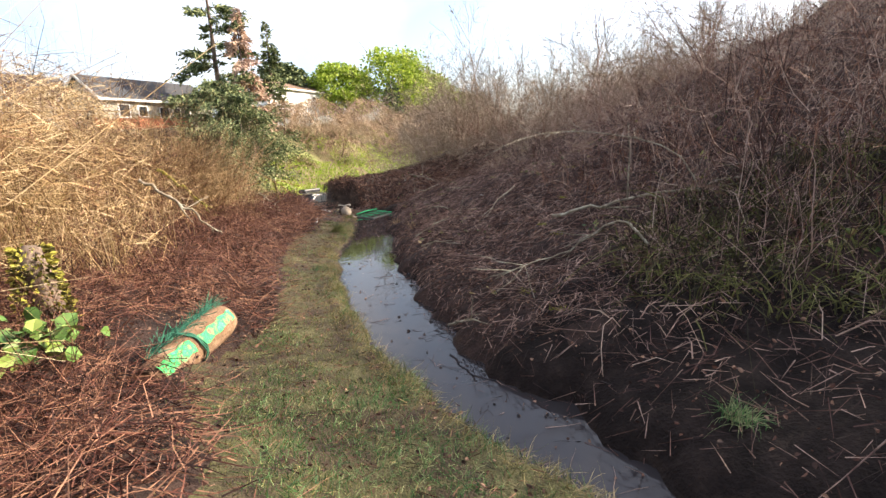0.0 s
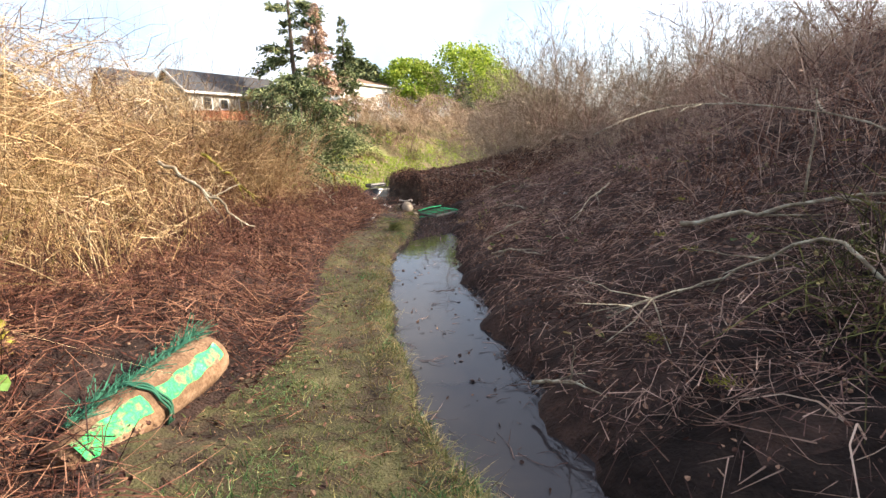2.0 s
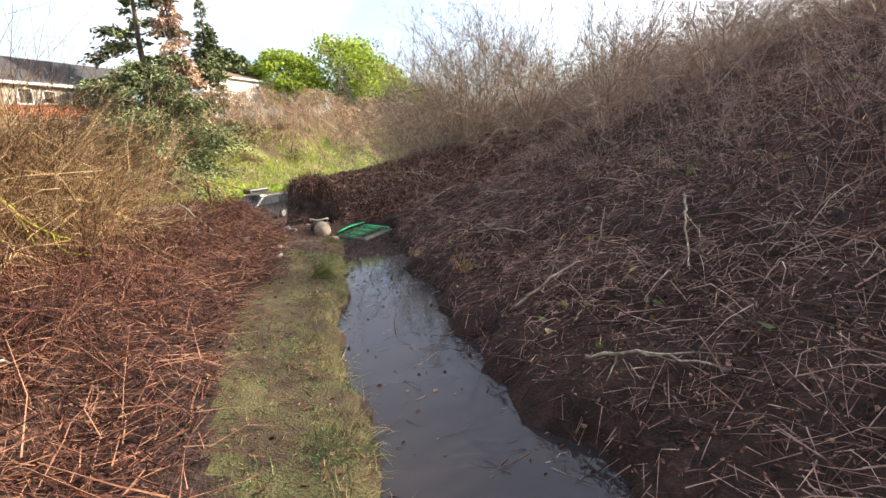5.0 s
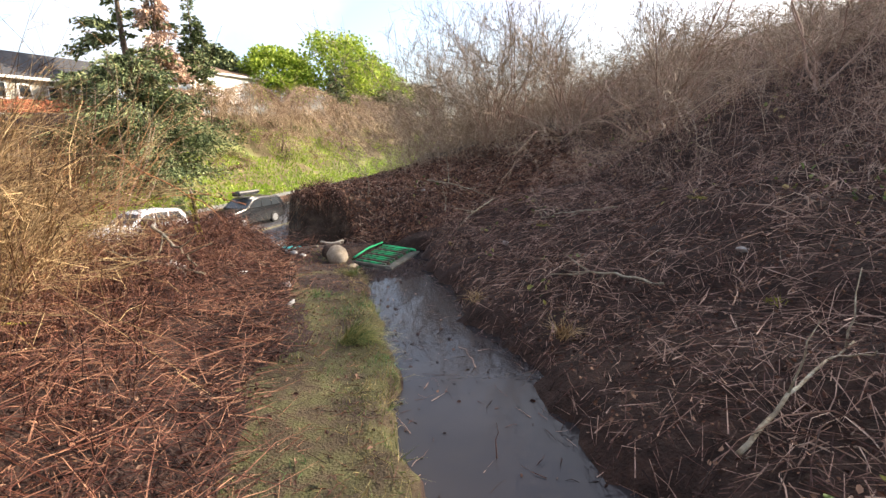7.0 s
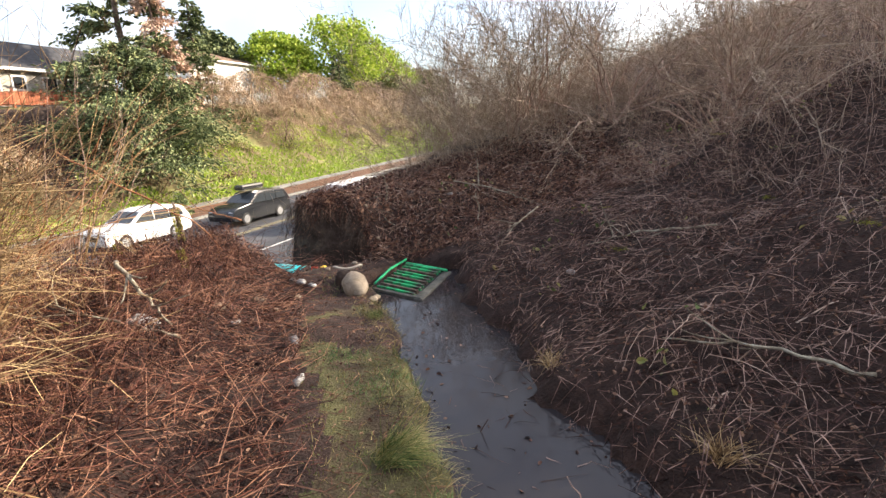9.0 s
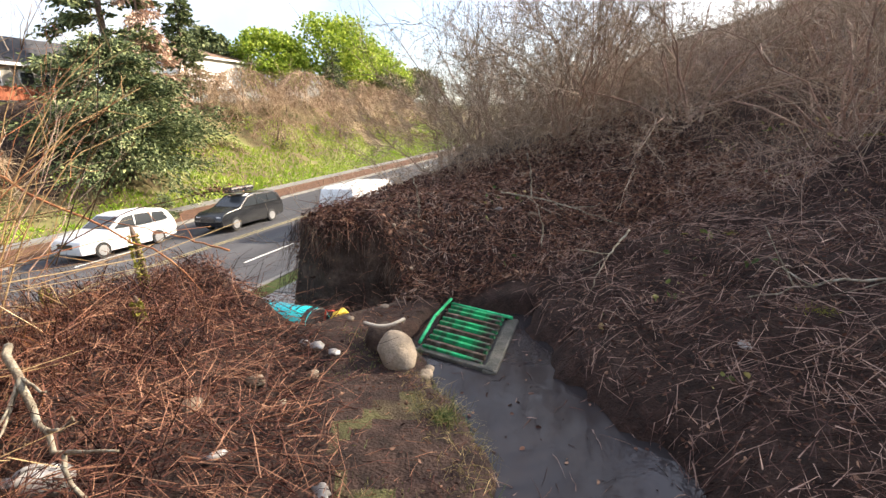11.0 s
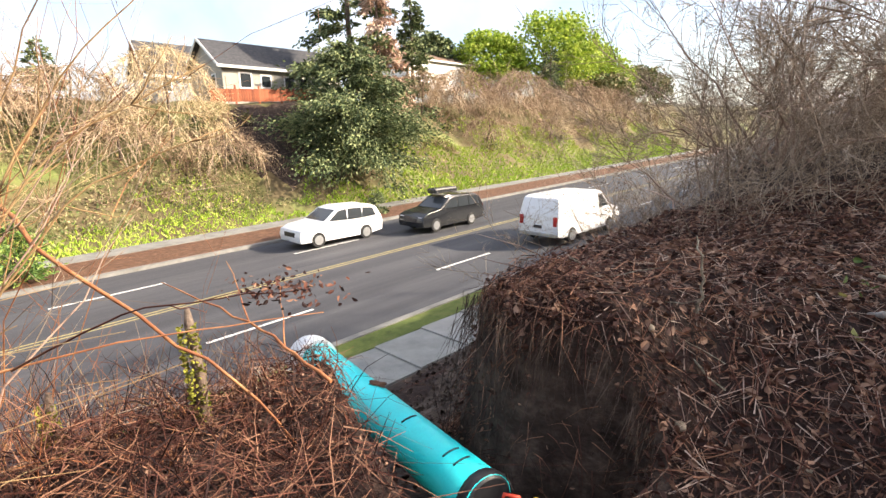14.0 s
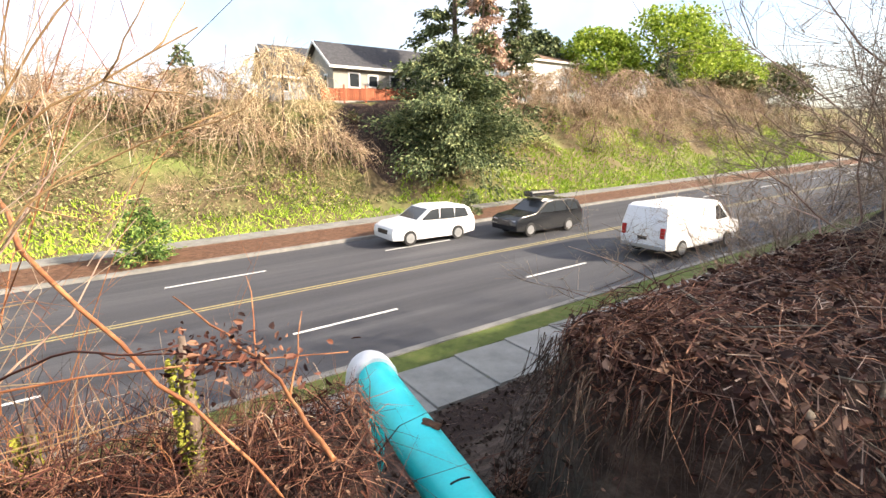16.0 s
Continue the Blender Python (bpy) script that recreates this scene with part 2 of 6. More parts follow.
def land(x, y):
    x, y = np.asarray(x, float), np.asarray(y, float)
    off, al = off_of(x, y), along_of(x, y)
    rz = road_z(al)
    lx, rx = np.interp(y, LEFT_Y, LEFT_X), np.interp(y, RIGHT_Y, RIGHT_X)
    lx = lx + 0.035 * np.sin(5.1 * y) + 0.025 * np.sin(11.3 * y + 1)
    rx = rx + 0.07 * np.sin(3.7 * y + 1) + 0.05 * np.sin(8.9 * y) + 0.03 * np.sin(19 * y)
    s, r = lx - x, x - rx
    left = 0.14 * sm(-0.05, 0.12, s) + 0.05 * sm(0.3, 0.8, s) + 0.28 * sm(0.9, 2.2, s) + 0.4 * sm(2.4, 5, s)
    left = left + 0.05 * fbm(x, y, 2.5) * sm(0.1, 1, s) + 0.14 * fbm(x + 3, y, 0.9) * sm(1.0, 2.0, s) + 0.07 * fbm(x, y + 1, 3.1) * sm(0.9, 1.6, s)
    end = sm(13.0, 14.4, y)
    left = left + end * (0.10 * sm(0.9, 1.6, s) + 0.3 * sm(1.9, 2.7, s)) * (1 - sm(15.5, 17, y))
    right = 0.12 * sm(-0.02, 0.2, r) + 0.32 * np.maximum(r - 0.1, 0) + 0.12 * np.maximum(r - 3, 0) - 0.02 * np.maximum(r - 9, 0)
    right = right + 0.08 * fbm(x, y, 2.2) * sm(0.1, 1, r) + 0.05 * fbm(x, y + 2, 4.3) * sm(0.3, 1, r) + 0.18 * fbm(x, y + 5, 0.8) * sm(0.8, 2.5, r)
    bed = -0.12
    water = (s < 0) & (r < 0)
    top = np.where(s >= 0, left, np.where(r >= 0, right, bed))
    dx, dy = x - PA[0], y - PA[1]
    ta, tn = dx * PD[0] + dy * PD[1], dx * PN[0] + dy * PN[1]
    dam = 0.1 + 0.74 * sm(14.8, 15.6 + 0.6 * sm(-1.3, -0.6, x), y) * (1 - 0.7 * sm(-0.4, 1.6, x) * (1 - sm(15.8, 18.5, y))) + 0.06 * np.clip(y - 16.5, 0, 6) + 0.26 * np.maximum(x + 0.3, 0) + 0.06 * fbm(x, y, 2.0)
    k = sm(14.35, 15.0, y) * np.maximum(sm(-2.2, -1.6, x), sm(0.1, 0.35, tn))
    top = top * (1 - k) + dam * k
    # bank down to the pavement
    steep = sm(0.9, 1.9, al)
    bank_l = rz + 0.1 + 0.86 * np.maximum(6.32 - off, 0)
    bank_r = rz + 0.1 + 0.3 * np.clip(6.9 - off, 0, 1.5) + 0.55 * np.clip(5.4 - off, 0, 2.4) + 0.95 * np.clip(3.0 - off, 0, 0.95) + 4.2 * np.maximum(2.05 - off, 0)
    bank = bank_l * (1 - steep) + bank_r * steep + 0.10 * fbm(x, y, 1.6) * sm(0.2, 1.5, 6.9 - off)
    h = np.minimum(top, bank) - 0.06 * np.exp(-np.abs(top - bank) * 3.5) * (off < 6.2)
    # trench of the pipe
    width = trench_width(ta) + 0.05 * fbm(x, y, 4.0)
    inside = sm(-0.35, 0.15, ta) * sm(-0.58, -0.38, tn) * (1 - sm(width - 0.1, width + 0.06, tn)) * (1 - sm(4.2, 5.6, ta))
    floor_ = np.minimum(-0.22 - 0.38 * np.maximum(ta, 0) - 0.3 * sm(0.1, 0.7, tn), bank)
    h = h * (1 - inside) + np.minimum(h, floor_) * inside
    h = h - 0.1 * np.exp(-((x + 0.5) ** 2 + (y - 3.75) ** 2) / 0.2)
    # chamber under the grating
    gx, gy = x + 0.54, y - 14.06
    ga, gb = gx * 0.385 + gy * 0.923, gx * 0.722 - gy * 0.692
    pit = (1 - sm(0.50, 0.58, np.abs(ga))) * (1 - sm(0.30, 0.38, np.abs(gb)))
    h = h * (1 - pit) + np.minimum(h, -0.3) * pit
    # the road's strip, then the far slope
    flat = sm(6.7, 7.1, off)
    h = h * (1 - flat) + (rz - 0.12) * flat
    rise = np.maximum(off - 27.2, 0)
    far = 0.45 * np.minimum(rise, 2.5) + 0.80 * np.clip(rise - 2.5, 0, 8.2) + 0.06 * np.maximum(rise - 10.7, 0)
    far = np.minimum(far, 13) + 0.3 * fbm(x, y, 0.45) * sm(0.5, 4, rise)
    h = h + far * (off > 27.2)
    # the hill beyond, and the wide country
    return np.where(np.hypot(x, y) > 300, np.minimum(h, 6.0), h)


def axis(lo, hi, step, reach, n):
    core = np.arange(lo, hi, step)
    g = np.geomspace(step * 2, reach, n)
    return np.concatenate([lo - g[::-1], core, core[-1] + g])


def ground():
    xs = np.concatenate([-62 - np.geomspace(2, 3000, 26)[::-1], np.arange(-62, -9, 0.9), np.arange(-9, -3.6, 0.11), np.arange(-3.6, 0.7, 0.055), np.arange(0.7, 10, 0.11), 10 + np.geomspace(0.3, 3000, 50)])
    ys = np.concatenate([-3 - np.geomspace(0.3, 3000, 40)[::-1], np.arange(-3, 14.2, 0.11), np.arange(14.2, 18, 0.055), np.arange(18, 24, 0.11), np.arange(24, 112, 0.9), 112 + np.geomspace(2, 3000, 30)])
    X, Y = np.meshgrid(xs, ys)
    Z = land(X, Y)
    v = np.stack([X, Y, Z], -1).reshape(-1, 3)
    nx, ny = len(xs), len(ys)
    i = (np.arange(ny - 1)[:, None] * nx + np.arange(nx - 1)).ravel()
    f = np.stack([i, i + 1, i + nx + 1, i + nx], 1)
    me = mesh_of("ground", v, f, [M_soil, M_turf, M_dirt, M_slope, M_mud], True)
    c = v[f].mean(1)
    lx, rx = np.interp(c[:, 1], LEFT_Y, LEFT_X), np.interp(c[:, 1], RIGHT_Y, RIGHT_X)
    s = lx - c[:, 0]
    mi = np.zeros(len(f), np.int32)
    edge = path_edge(c[:, 1]) + 0.2 * fbm(c[:, 0], c[:, 1], 2.0)
    mi[(s > 0) & (s < edge) & (c[:, 1] < 12.2 + 0.9 * fbm(c[:, 0], c[:, 1], 3.0))] = 1
    dx, dy = c[:, 0] - PA[0], c[:, 1] - PA[1]
    ta, tn = dx * PD[0] + dy * PD[1], dx * PN[0] + dy * PN[1]
    mi[(ta > -0.4) & (ta < 6) & (tn > -0.5) & (tn < trench_width(ta) + 0.08)] = 2
    mi[(off_of(c[:, 0], c[:, 1]) > 1.75) & (c[:, 1] > 14.9) & (c[:, 0] > -4)] = 2
    off = off_of(c[:, 0], c[:, 1])
    mi[off > 6.5] = 2
    mi[(c[:, 0] > rx - 0.3) & (c[:, 0] - rx < 1.9 + 0.7 * fbm(c[:, 0], c[:, 1], 1.7)) & (c[:, 1] < 4.6 + 0.8 * fbm(c[:, 0], c[:, 1] + 3, 1.9))] = 4
    mi[off > 26.5] = 3
    al = along_of(c[:, 0], c[:, 1])
    # bare earth beside the broad fir, with the fir's shadow painted into the brown
    mi[(np.hypot((al - 18.5) / 6.5, (off - 34.5) / 3.6) < 1 + 0.25 * fbm(c[:, 0], c[:, 1], 0.9))] = 2
    me.polygons.foreach_set("material_index", mi)
    return tagged(new("ground", me), "brown litter-covered ground with mossy path", "ground", kind="structure")


ground()


def strip(name, a, b, lo, hi, dz, material, label, thick=0.25, step=6.0, category="road"):
    """A slab along the road between two offsets."""
    n = int((hi - lo) / step) + 1
    al = np.linspace(lo, hi, n)
    ring = []
    for o, top in ((a, 1), (b, 1), (b, 0), (a, 0)):
        x, y = road_xy(o, al)
        ring.append(np.stack([x, y, road_z(al) + dz - (0 if top else thick)], 1))
    v = np.stack(ring, 1).reshape(-1, 3)
    i = np.arange(n - 1)[:, None] * 4
    f = np.concatenate([np.concatenate([i + k, i + (k + 1) % 4, i + 4 + (k + 1) % 4, i + 4 + k], 1) for k in range(4)])
    return tagged(new(name, mesh_of(name, v, f[:, ::-1], material)), label, category, kind="structure")


M_verge = mat("verge_turf", [(0.06, 0.08, 0.02), (0.10, 0.13, 0.03), (0.15, 0.15, 0.05)], 0.95, 3, 0.6, 60)
M_mulch = mat("bark_mulch", [(0.06, 0.03, 0.018), (0.12, 0.06, 0.035), (0.18, 0.10, 0.06)], 0.95, 4, 0.9, 40)
strip("grass_verge", 8.5, 9.25, -90, 160, 0.1, M_verge, "mown green grass verge beside the kerb", category="verge")
strip("mulch_strip", 22.15, 25.4, -90, 160, 0.09, M_mulch, "brown bark mulch strip behind the far kerb", category="verge")
strip("pavement_far", 25.4, 27.0, -90, 160, 0.12, M_conc, "pale concrete pavement along the far slope", category="pavement")
strip("road", 9.45, 21.85, -90, 160, 0.0, M_road, "grey asphalt four-lane road with worn wheel tracks")
for a, b, nm in ((9.25, 9.45, "kerb"), (21.85, 22.15, "kerb")):
    strip(nm, a, b, -90, 160, 0.13, M_conc, "pale concrete kerb beside the road", category="kerb")


def water():
    ys = np.concatenate([np.linspace(-6, 14.9, 120)])
    l, r = np.interp(ys, LEFT_Y, LEFT_X) - 0.25, np.interp(ys, RIGHT_Y, RIGHT_X) + 0.25
    v = np.concatenate([np.stack([l, ys, 0 * ys], 1), np.stack([r, ys, 0 * ys], 1)])
    n = len(ys)
    i = np.arange(n - 1)
    f = np.stack([i, i + n, i + n + 1, i + 1], 1)
    return tagged(new("water", mesh_of("water", v, f, M_water, True)), "shallow muddy water in a narrow ditch", "water", kind="structure")


water()


# ---- growth ----
rng = np.random.default_rng(7)


def unit(a):
    return a / np.maximum(np.linalg.norm(a, axis=-1, keepdims=True), 1e-9)


def strands(base, way, length, radius, bend, nseg=2, sides=3, wob=0.0, tip=0.25):
    """Tapered bent tubes, all in one array: vertices and quads."""
    base, way, bend = np.asarray(base, float), unit(np.asarray(way, float)), np.asarray(bend, float)
    n = len(base)
    length, radius = np.broadcast_to(length, (n,))[:, None], np.broadcast_to(radius, (n,))[:, None]
    ref = np.where(np.abs(way[:, 2:3]) < 0.8, [[0, 0, 1.0]], [[1.0, 0, 0]])
    p = unit(np.cross(way, ref))
    q = np.cross(way, p)
    v = np.empty((n, nseg + 1, sides, 3))
    jog = rng.normal(0, 1, (n, nseg + 1, 3)) * wob
    for k in range(nseg + 1):
        t = k / nseg
        c = base + length * (way * t + bend * t * t + jog[:, k] * (0 if k == 0 else 1))
        rad = radius * (1 - (1 - tip) * t)
        for j in range(sides):
            a = 2 * math.pi * j / sides
            v[:, k, j] = c + rad * (p * math.cos(a) + q * math.sin(a))
    o = (np.arange(n) * (nseg + 1) * sides)[:, None, None]
    kk = (np.arange(nseg) * sides)[None, :, None]
    jj = np.arange(sides)[None, None, :]
    jn = (jj + 1) % sides
    a = o + kk + jj
    b = o + kk + jn
    f = np.stack([a, b, b + sides, a + sides], -1).reshape(-1, 4)
    return v.reshape(-1, 3), f


def tips(base, way, length, bend, t):
    t = np.asarray(t)[:, None]
    length = np.broadcast_to(length, (len(base),))[:, None]
    return base + length * (unit(way) * t + bend * t * t), unit(unit(way) + 2 * bend * t)


def leaves(pos, way, size, width=0.5, fold=0.25):
    """Pointed folded leaves of four corners and a raised midrib: two quads each."""
    n = len(pos)
    way = unit(np.asarray(way, float))
    size = np.broadcast_to(size, (n,))[:, None]
    side = unit(np.cross(way, unit(rng.normal(0, 1, (n, 3)))))
    up = np.cross(side, way)
    w = size * width * 0.5
    a, b = pos, pos + way * size
    m1, m2 = pos + way * size * 0.3, pos + way * size * 0.7
    v = np.stack([a, m1 + side * w + up * w * fold * 2, m2 + side * w * 0.9 + up * w * fold * 2, b,
                  m2 - side * w * 0.9 + up * w * fold * 2, m1 - side * w + up * w * fold * 2], 1)
    o = np.arange(n)[:, None] * 6
    f = np.concatenate([o + [[0, 1, 2, 3]], o + [[0, 3, 4, 5]]])
    return v.reshape(-1, 3), f


def joined(*vf):
    v, f, k = [], [], 0
    for a, b in vf:
        v.append(a)
        f.append(b + k)
        k += len(a)
    return np.concatenate(v), np.concatenate(f)


def on_land(x, y, dz=0.0):
    return np.stack([x, y, land(x, y) + dz], 1)


def heading(n, up_lo, up_hi, az=None, spread=math.pi):
    """Random directions, elevation between two angles in degrees."""
    a = rng.uniform(0, 2 * math.pi, n) if az is None else az + rng.normal(0, spread, n)
    e = np.radians(rng.uniform(up_lo, up_hi, n))
    return np.stack([np.cos(a) * np.cos(e), np.sin(a) * np.cos(e), np.sin(e)], 1)


def droop(n, lo, hi):
    b = rng.normal(0, 0.12, (n, 3))
    b[:, 2] -= rng.uniform(lo, hi, n)
    return b


def lying(x, y, length, spread=12):
    """Directions along the ground's slope, tipped a little at random."""
    n = len(x)
    a = rng.uniform(0, 2 * math.pi, n)
    dz = (land(x + np.cos(a) * length, y + np.sin(a) * length) - land(x, y)) / length
    e = np.arctan(np.clip(dz, -1.5, 1.5)) + np.radians(rng.normal(spread * 0.5, spread, n))
    return np.stack([np.cos(a) * np.cos(e), np.sin(a) * np.cos(e), np.sin(e)], 1)


def scatter(n, y0, y1, side, lo, hi, power=1.0):
    """Points beside the ditch: on its left or right bank, lo to hi metres from the water."""
    y = rng.uniform(y0, y1, n)
    d = lo + (hi - lo) * rng.uniform(0, 1, n) ** power
    x = np.interp(y, LEFT_Y, LEFT_X) - d if side == "left" else np.interp(y, RIGHT_Y, RIGHT_X) + d
    return x, y, d


def in_trench(x, y, grow=0.0):
    dx, dy = x - PA[0], y - PA[1]
    ta, tn = dx * PD[0] + dy * PD[1], dx * PN[0] + dy * PN[1]
    return (ta > -0.3) & (ta < 5) & (tn > -0.55 - grow) & (tn < trench_width(ta) + grow)


def keep_clear(x, y):
    """True where nothing tall may stand: the walked line, the trench, the grating."""
    cx = np.interp(y, [0, 2, 4, 6, 8, 10, 12, 13.5, 14.2], [1.5, 1.35, 0.6, -0.1, -0.75, -1.2, -1.45, -1.6, -1.7])
    return ((np.abs(x - cx) < 0.75) & (y < 14.6)) | in_trench(x, y) | ((x > -1.2) & (x < 0.1) & (y > 13.1) & (y < 15.0))


# litter of dead bramble canes, left of the path: red-brown
def litter(name, side, n, y0, y1, lo, hi, material, label, power=1.0, lmin=0.2, lmax=0.75, rmin=0.0025, rmax=0.006, tilt=11):
    x, y, d = scatter(n, y0, y1, side, lo, hi, power)
    ok = ~in_trench(x, y) & ~((x > -1.2) & (x < 0.1) & (y > 13.2) & (y < 14.95)) & (off_of(x, y) < 3.4) & (np.hypot((x + 0.52) * 1.3, y - 4.3) > 0.55) & ~((x > 1.8) & (y < 4.2) & (rng.uniform(0, 1, n) < 0.65))
    if side == "left":
        ok &= d > path_edge(y) - 0.12 + 0.25 * fbm(x, y, 2.0)
    x, y = x[ok], y[ok]
    n = len(x)
    base = on_land(x, y, rng.uniform(-0.01, 0.16, n))
    ln = rng.uniform(lmin, lmax, n)
    v, f = strands(base, lying(x, y, ln, tilt), ln, rng.uniform(rmin, rmax, n), droop(n, 0.0, 0.25), 1 if lmax < 0.3 else 2, 3, 0.07)
    stuff(name, mesh_of(name, v, f, material), label, "litter")


litter("bramble_litter", "left", 20000, -1, 16.5, 0.75, 4.8, M_cane, "matted red-brown dead bramble canes beside the path", 1.0, 0.12, 0.55, 0.0018, 0.0048, 15)
litter("bramble_litter", "right", 19000, 0.5, 15.2, 0.5, 7.5, M_cane_dark, "matted dark dead bramble canes covering the shaded hillside", 1.2, 0.1, 0.5, 0.0014, 0.0042)
litter("bramble_litter", "right", 15000, 0.5, 15.0, 0.02, 2.4, M_cane_dark, "short broken dark canes along the ditch", 1.2, 0.05, 0.2, 0.0016, 0.004)


litter("bramble_litter", "left", 30000, -1, 16.5, 0.8, 4.0, M_cane, "short broken red-brown canes beside the path", 1.0, 0.04, 0.18, 0.0016, 0.004, 18)
litter("bramble_litter", "right", 9000, 0.5, 15.0, 2.0, 5.5, M_cane_dark, "short broken dark canes on the hillside", 1.1, 0.05, 0.2, 0.0018, 0.004)


def trench_bits(n):
    """Roots, leaf scraps and short canes caught on the dug wall beyond the pipe."""
    ta, tn = rng.uniform(-0.25, 1.9, n), rng.uniform(0.25, 0.95, n)
    x, y = PA[0] + ta * PD[0] + tn * PN[0], PA[1] + ta * PD[1] + tn * PN[1]
    v, f = strands(on_land(x, y, 0.0), heading(n, -50, 30), rng.uniform(0.04, 0.22, n), rng.uniform(0.0015, 0.004, n), droop(n, 0.2, 0.9), 2, 3, 0.03)
    stuff("wall_roots", mesh_of("wall_roots", v, f, M_cane), "fine brown roots and canes on the dug wall", "roots")
    m = n // 2
    v, f = leaves(on_land(x[:m], y[:m], 0.01), heading(m, -40, 40), rng.uniform(0.02, 0.06, m), 0.6)
    stuff("wall_leaves", mesh_of("wall_leaves", v, f, M_leaf), "dead leaves and crumbs on the dug wall", "leaves")


trench_bits(4200)


def leaf_litter(n, side, y0, y1, lo, hi, material, label):
    x, y, d = scatter(n, y0, y1, side, lo, hi)
    ok = ~((x > -1.2) & (x < 0.1) & (y > 13.2) & (y < 14.95)) & (off_of(x, y) < 3.2) & ~in_trench(x, y, -0.1)
    if side == "left":
        ok &= d > path_edge(y) - 0.15 + 0.25 * fbm(x, y, 2.0)
    else:
        ok &= (y > 4.4) | (d > 2.0) | (rng.uniform(0, 1, n) < 0.3)
    x, y = x[ok], y[ok]
    m = len(x)
    v, f = leaves(on_land(x, y, rng.uniform(0.005, 0.09, m)), heading(m, -35, 45), rng.uniform(0.012, 0.038, m), 0.6)
    stuff("leaf_litter", mesh_of("leaf_litter", v, f, material), label, "leaves")


def mound_litter(n, m):
    """Canes and leaves over the crest beside the trench."""
    def spots(k):
        x, y = rng.uniform(-2.7, 3.2, k), rng.uniform(14.75, 18.6, k)
        ok = (off_of(x, y) < 1.85) & (~in_trench(x, y, 0.02)) & (x > -2.6)
        return x[ok], y[ok]
    x, y = spots(n)
    k = len(x)
    ln = rng.uniform(0.05, 0.4, k)
    v, f = strands(on_land(x, y, rng.uniform(-0.01, 0.07, k)), lying(x, y, ln, 10), ln, rng.uniform(0.0018, 0.005, k), droop(k, 0.0, 0.15), 2, 3, 0.05)
    stuff("bramble_litter", mesh_of("bramble_litter", v, f, M_cane), "red-brown dead canes strewn over the dug bank", "litter")
    x, y = spots(n)
    k = len(x)
    ln = rng.uniform(0.03, 0.25, k)
    v, f = strands(on_land(x, y, rng.uniform(-0.01, 0.05, k)), lying(x, y, ln, 9), ln, rng.uniform(0.002, 0.0055, k), droop(k, 0.0, 0.15), 1, 3, 0.05)
    stuff("bramble_litter", mesh_of("bramble_litter", v, f, M_brush), "grey-brown chips and sticks strewn over the dug bank", "litter")
    x, y = spots(m)
    k = len(x)
    v, f = leaves(on_land(x, y, rng.uniform(0.004, 0.07, k)), heading(k, -35, 45), rng.uniform(0.025, 0.075, k), 0.6)
    stuff("leaf_litter", mesh_of("leaf_litter", v, f, M_leaf), "brown dead leaves strewn over the dug bank", "leaves")


mound_litter(10000, 12000)
leaf_litter(16000, "left", -1, 16.4, 0.8, 4.0, M_leaf, "curled brown dead leaves among the canes")
leaf_litter(36000, "right", 0.5, 18, 0.1, 6.0, M_leaf, "dull brown dead leaves on the hillside")


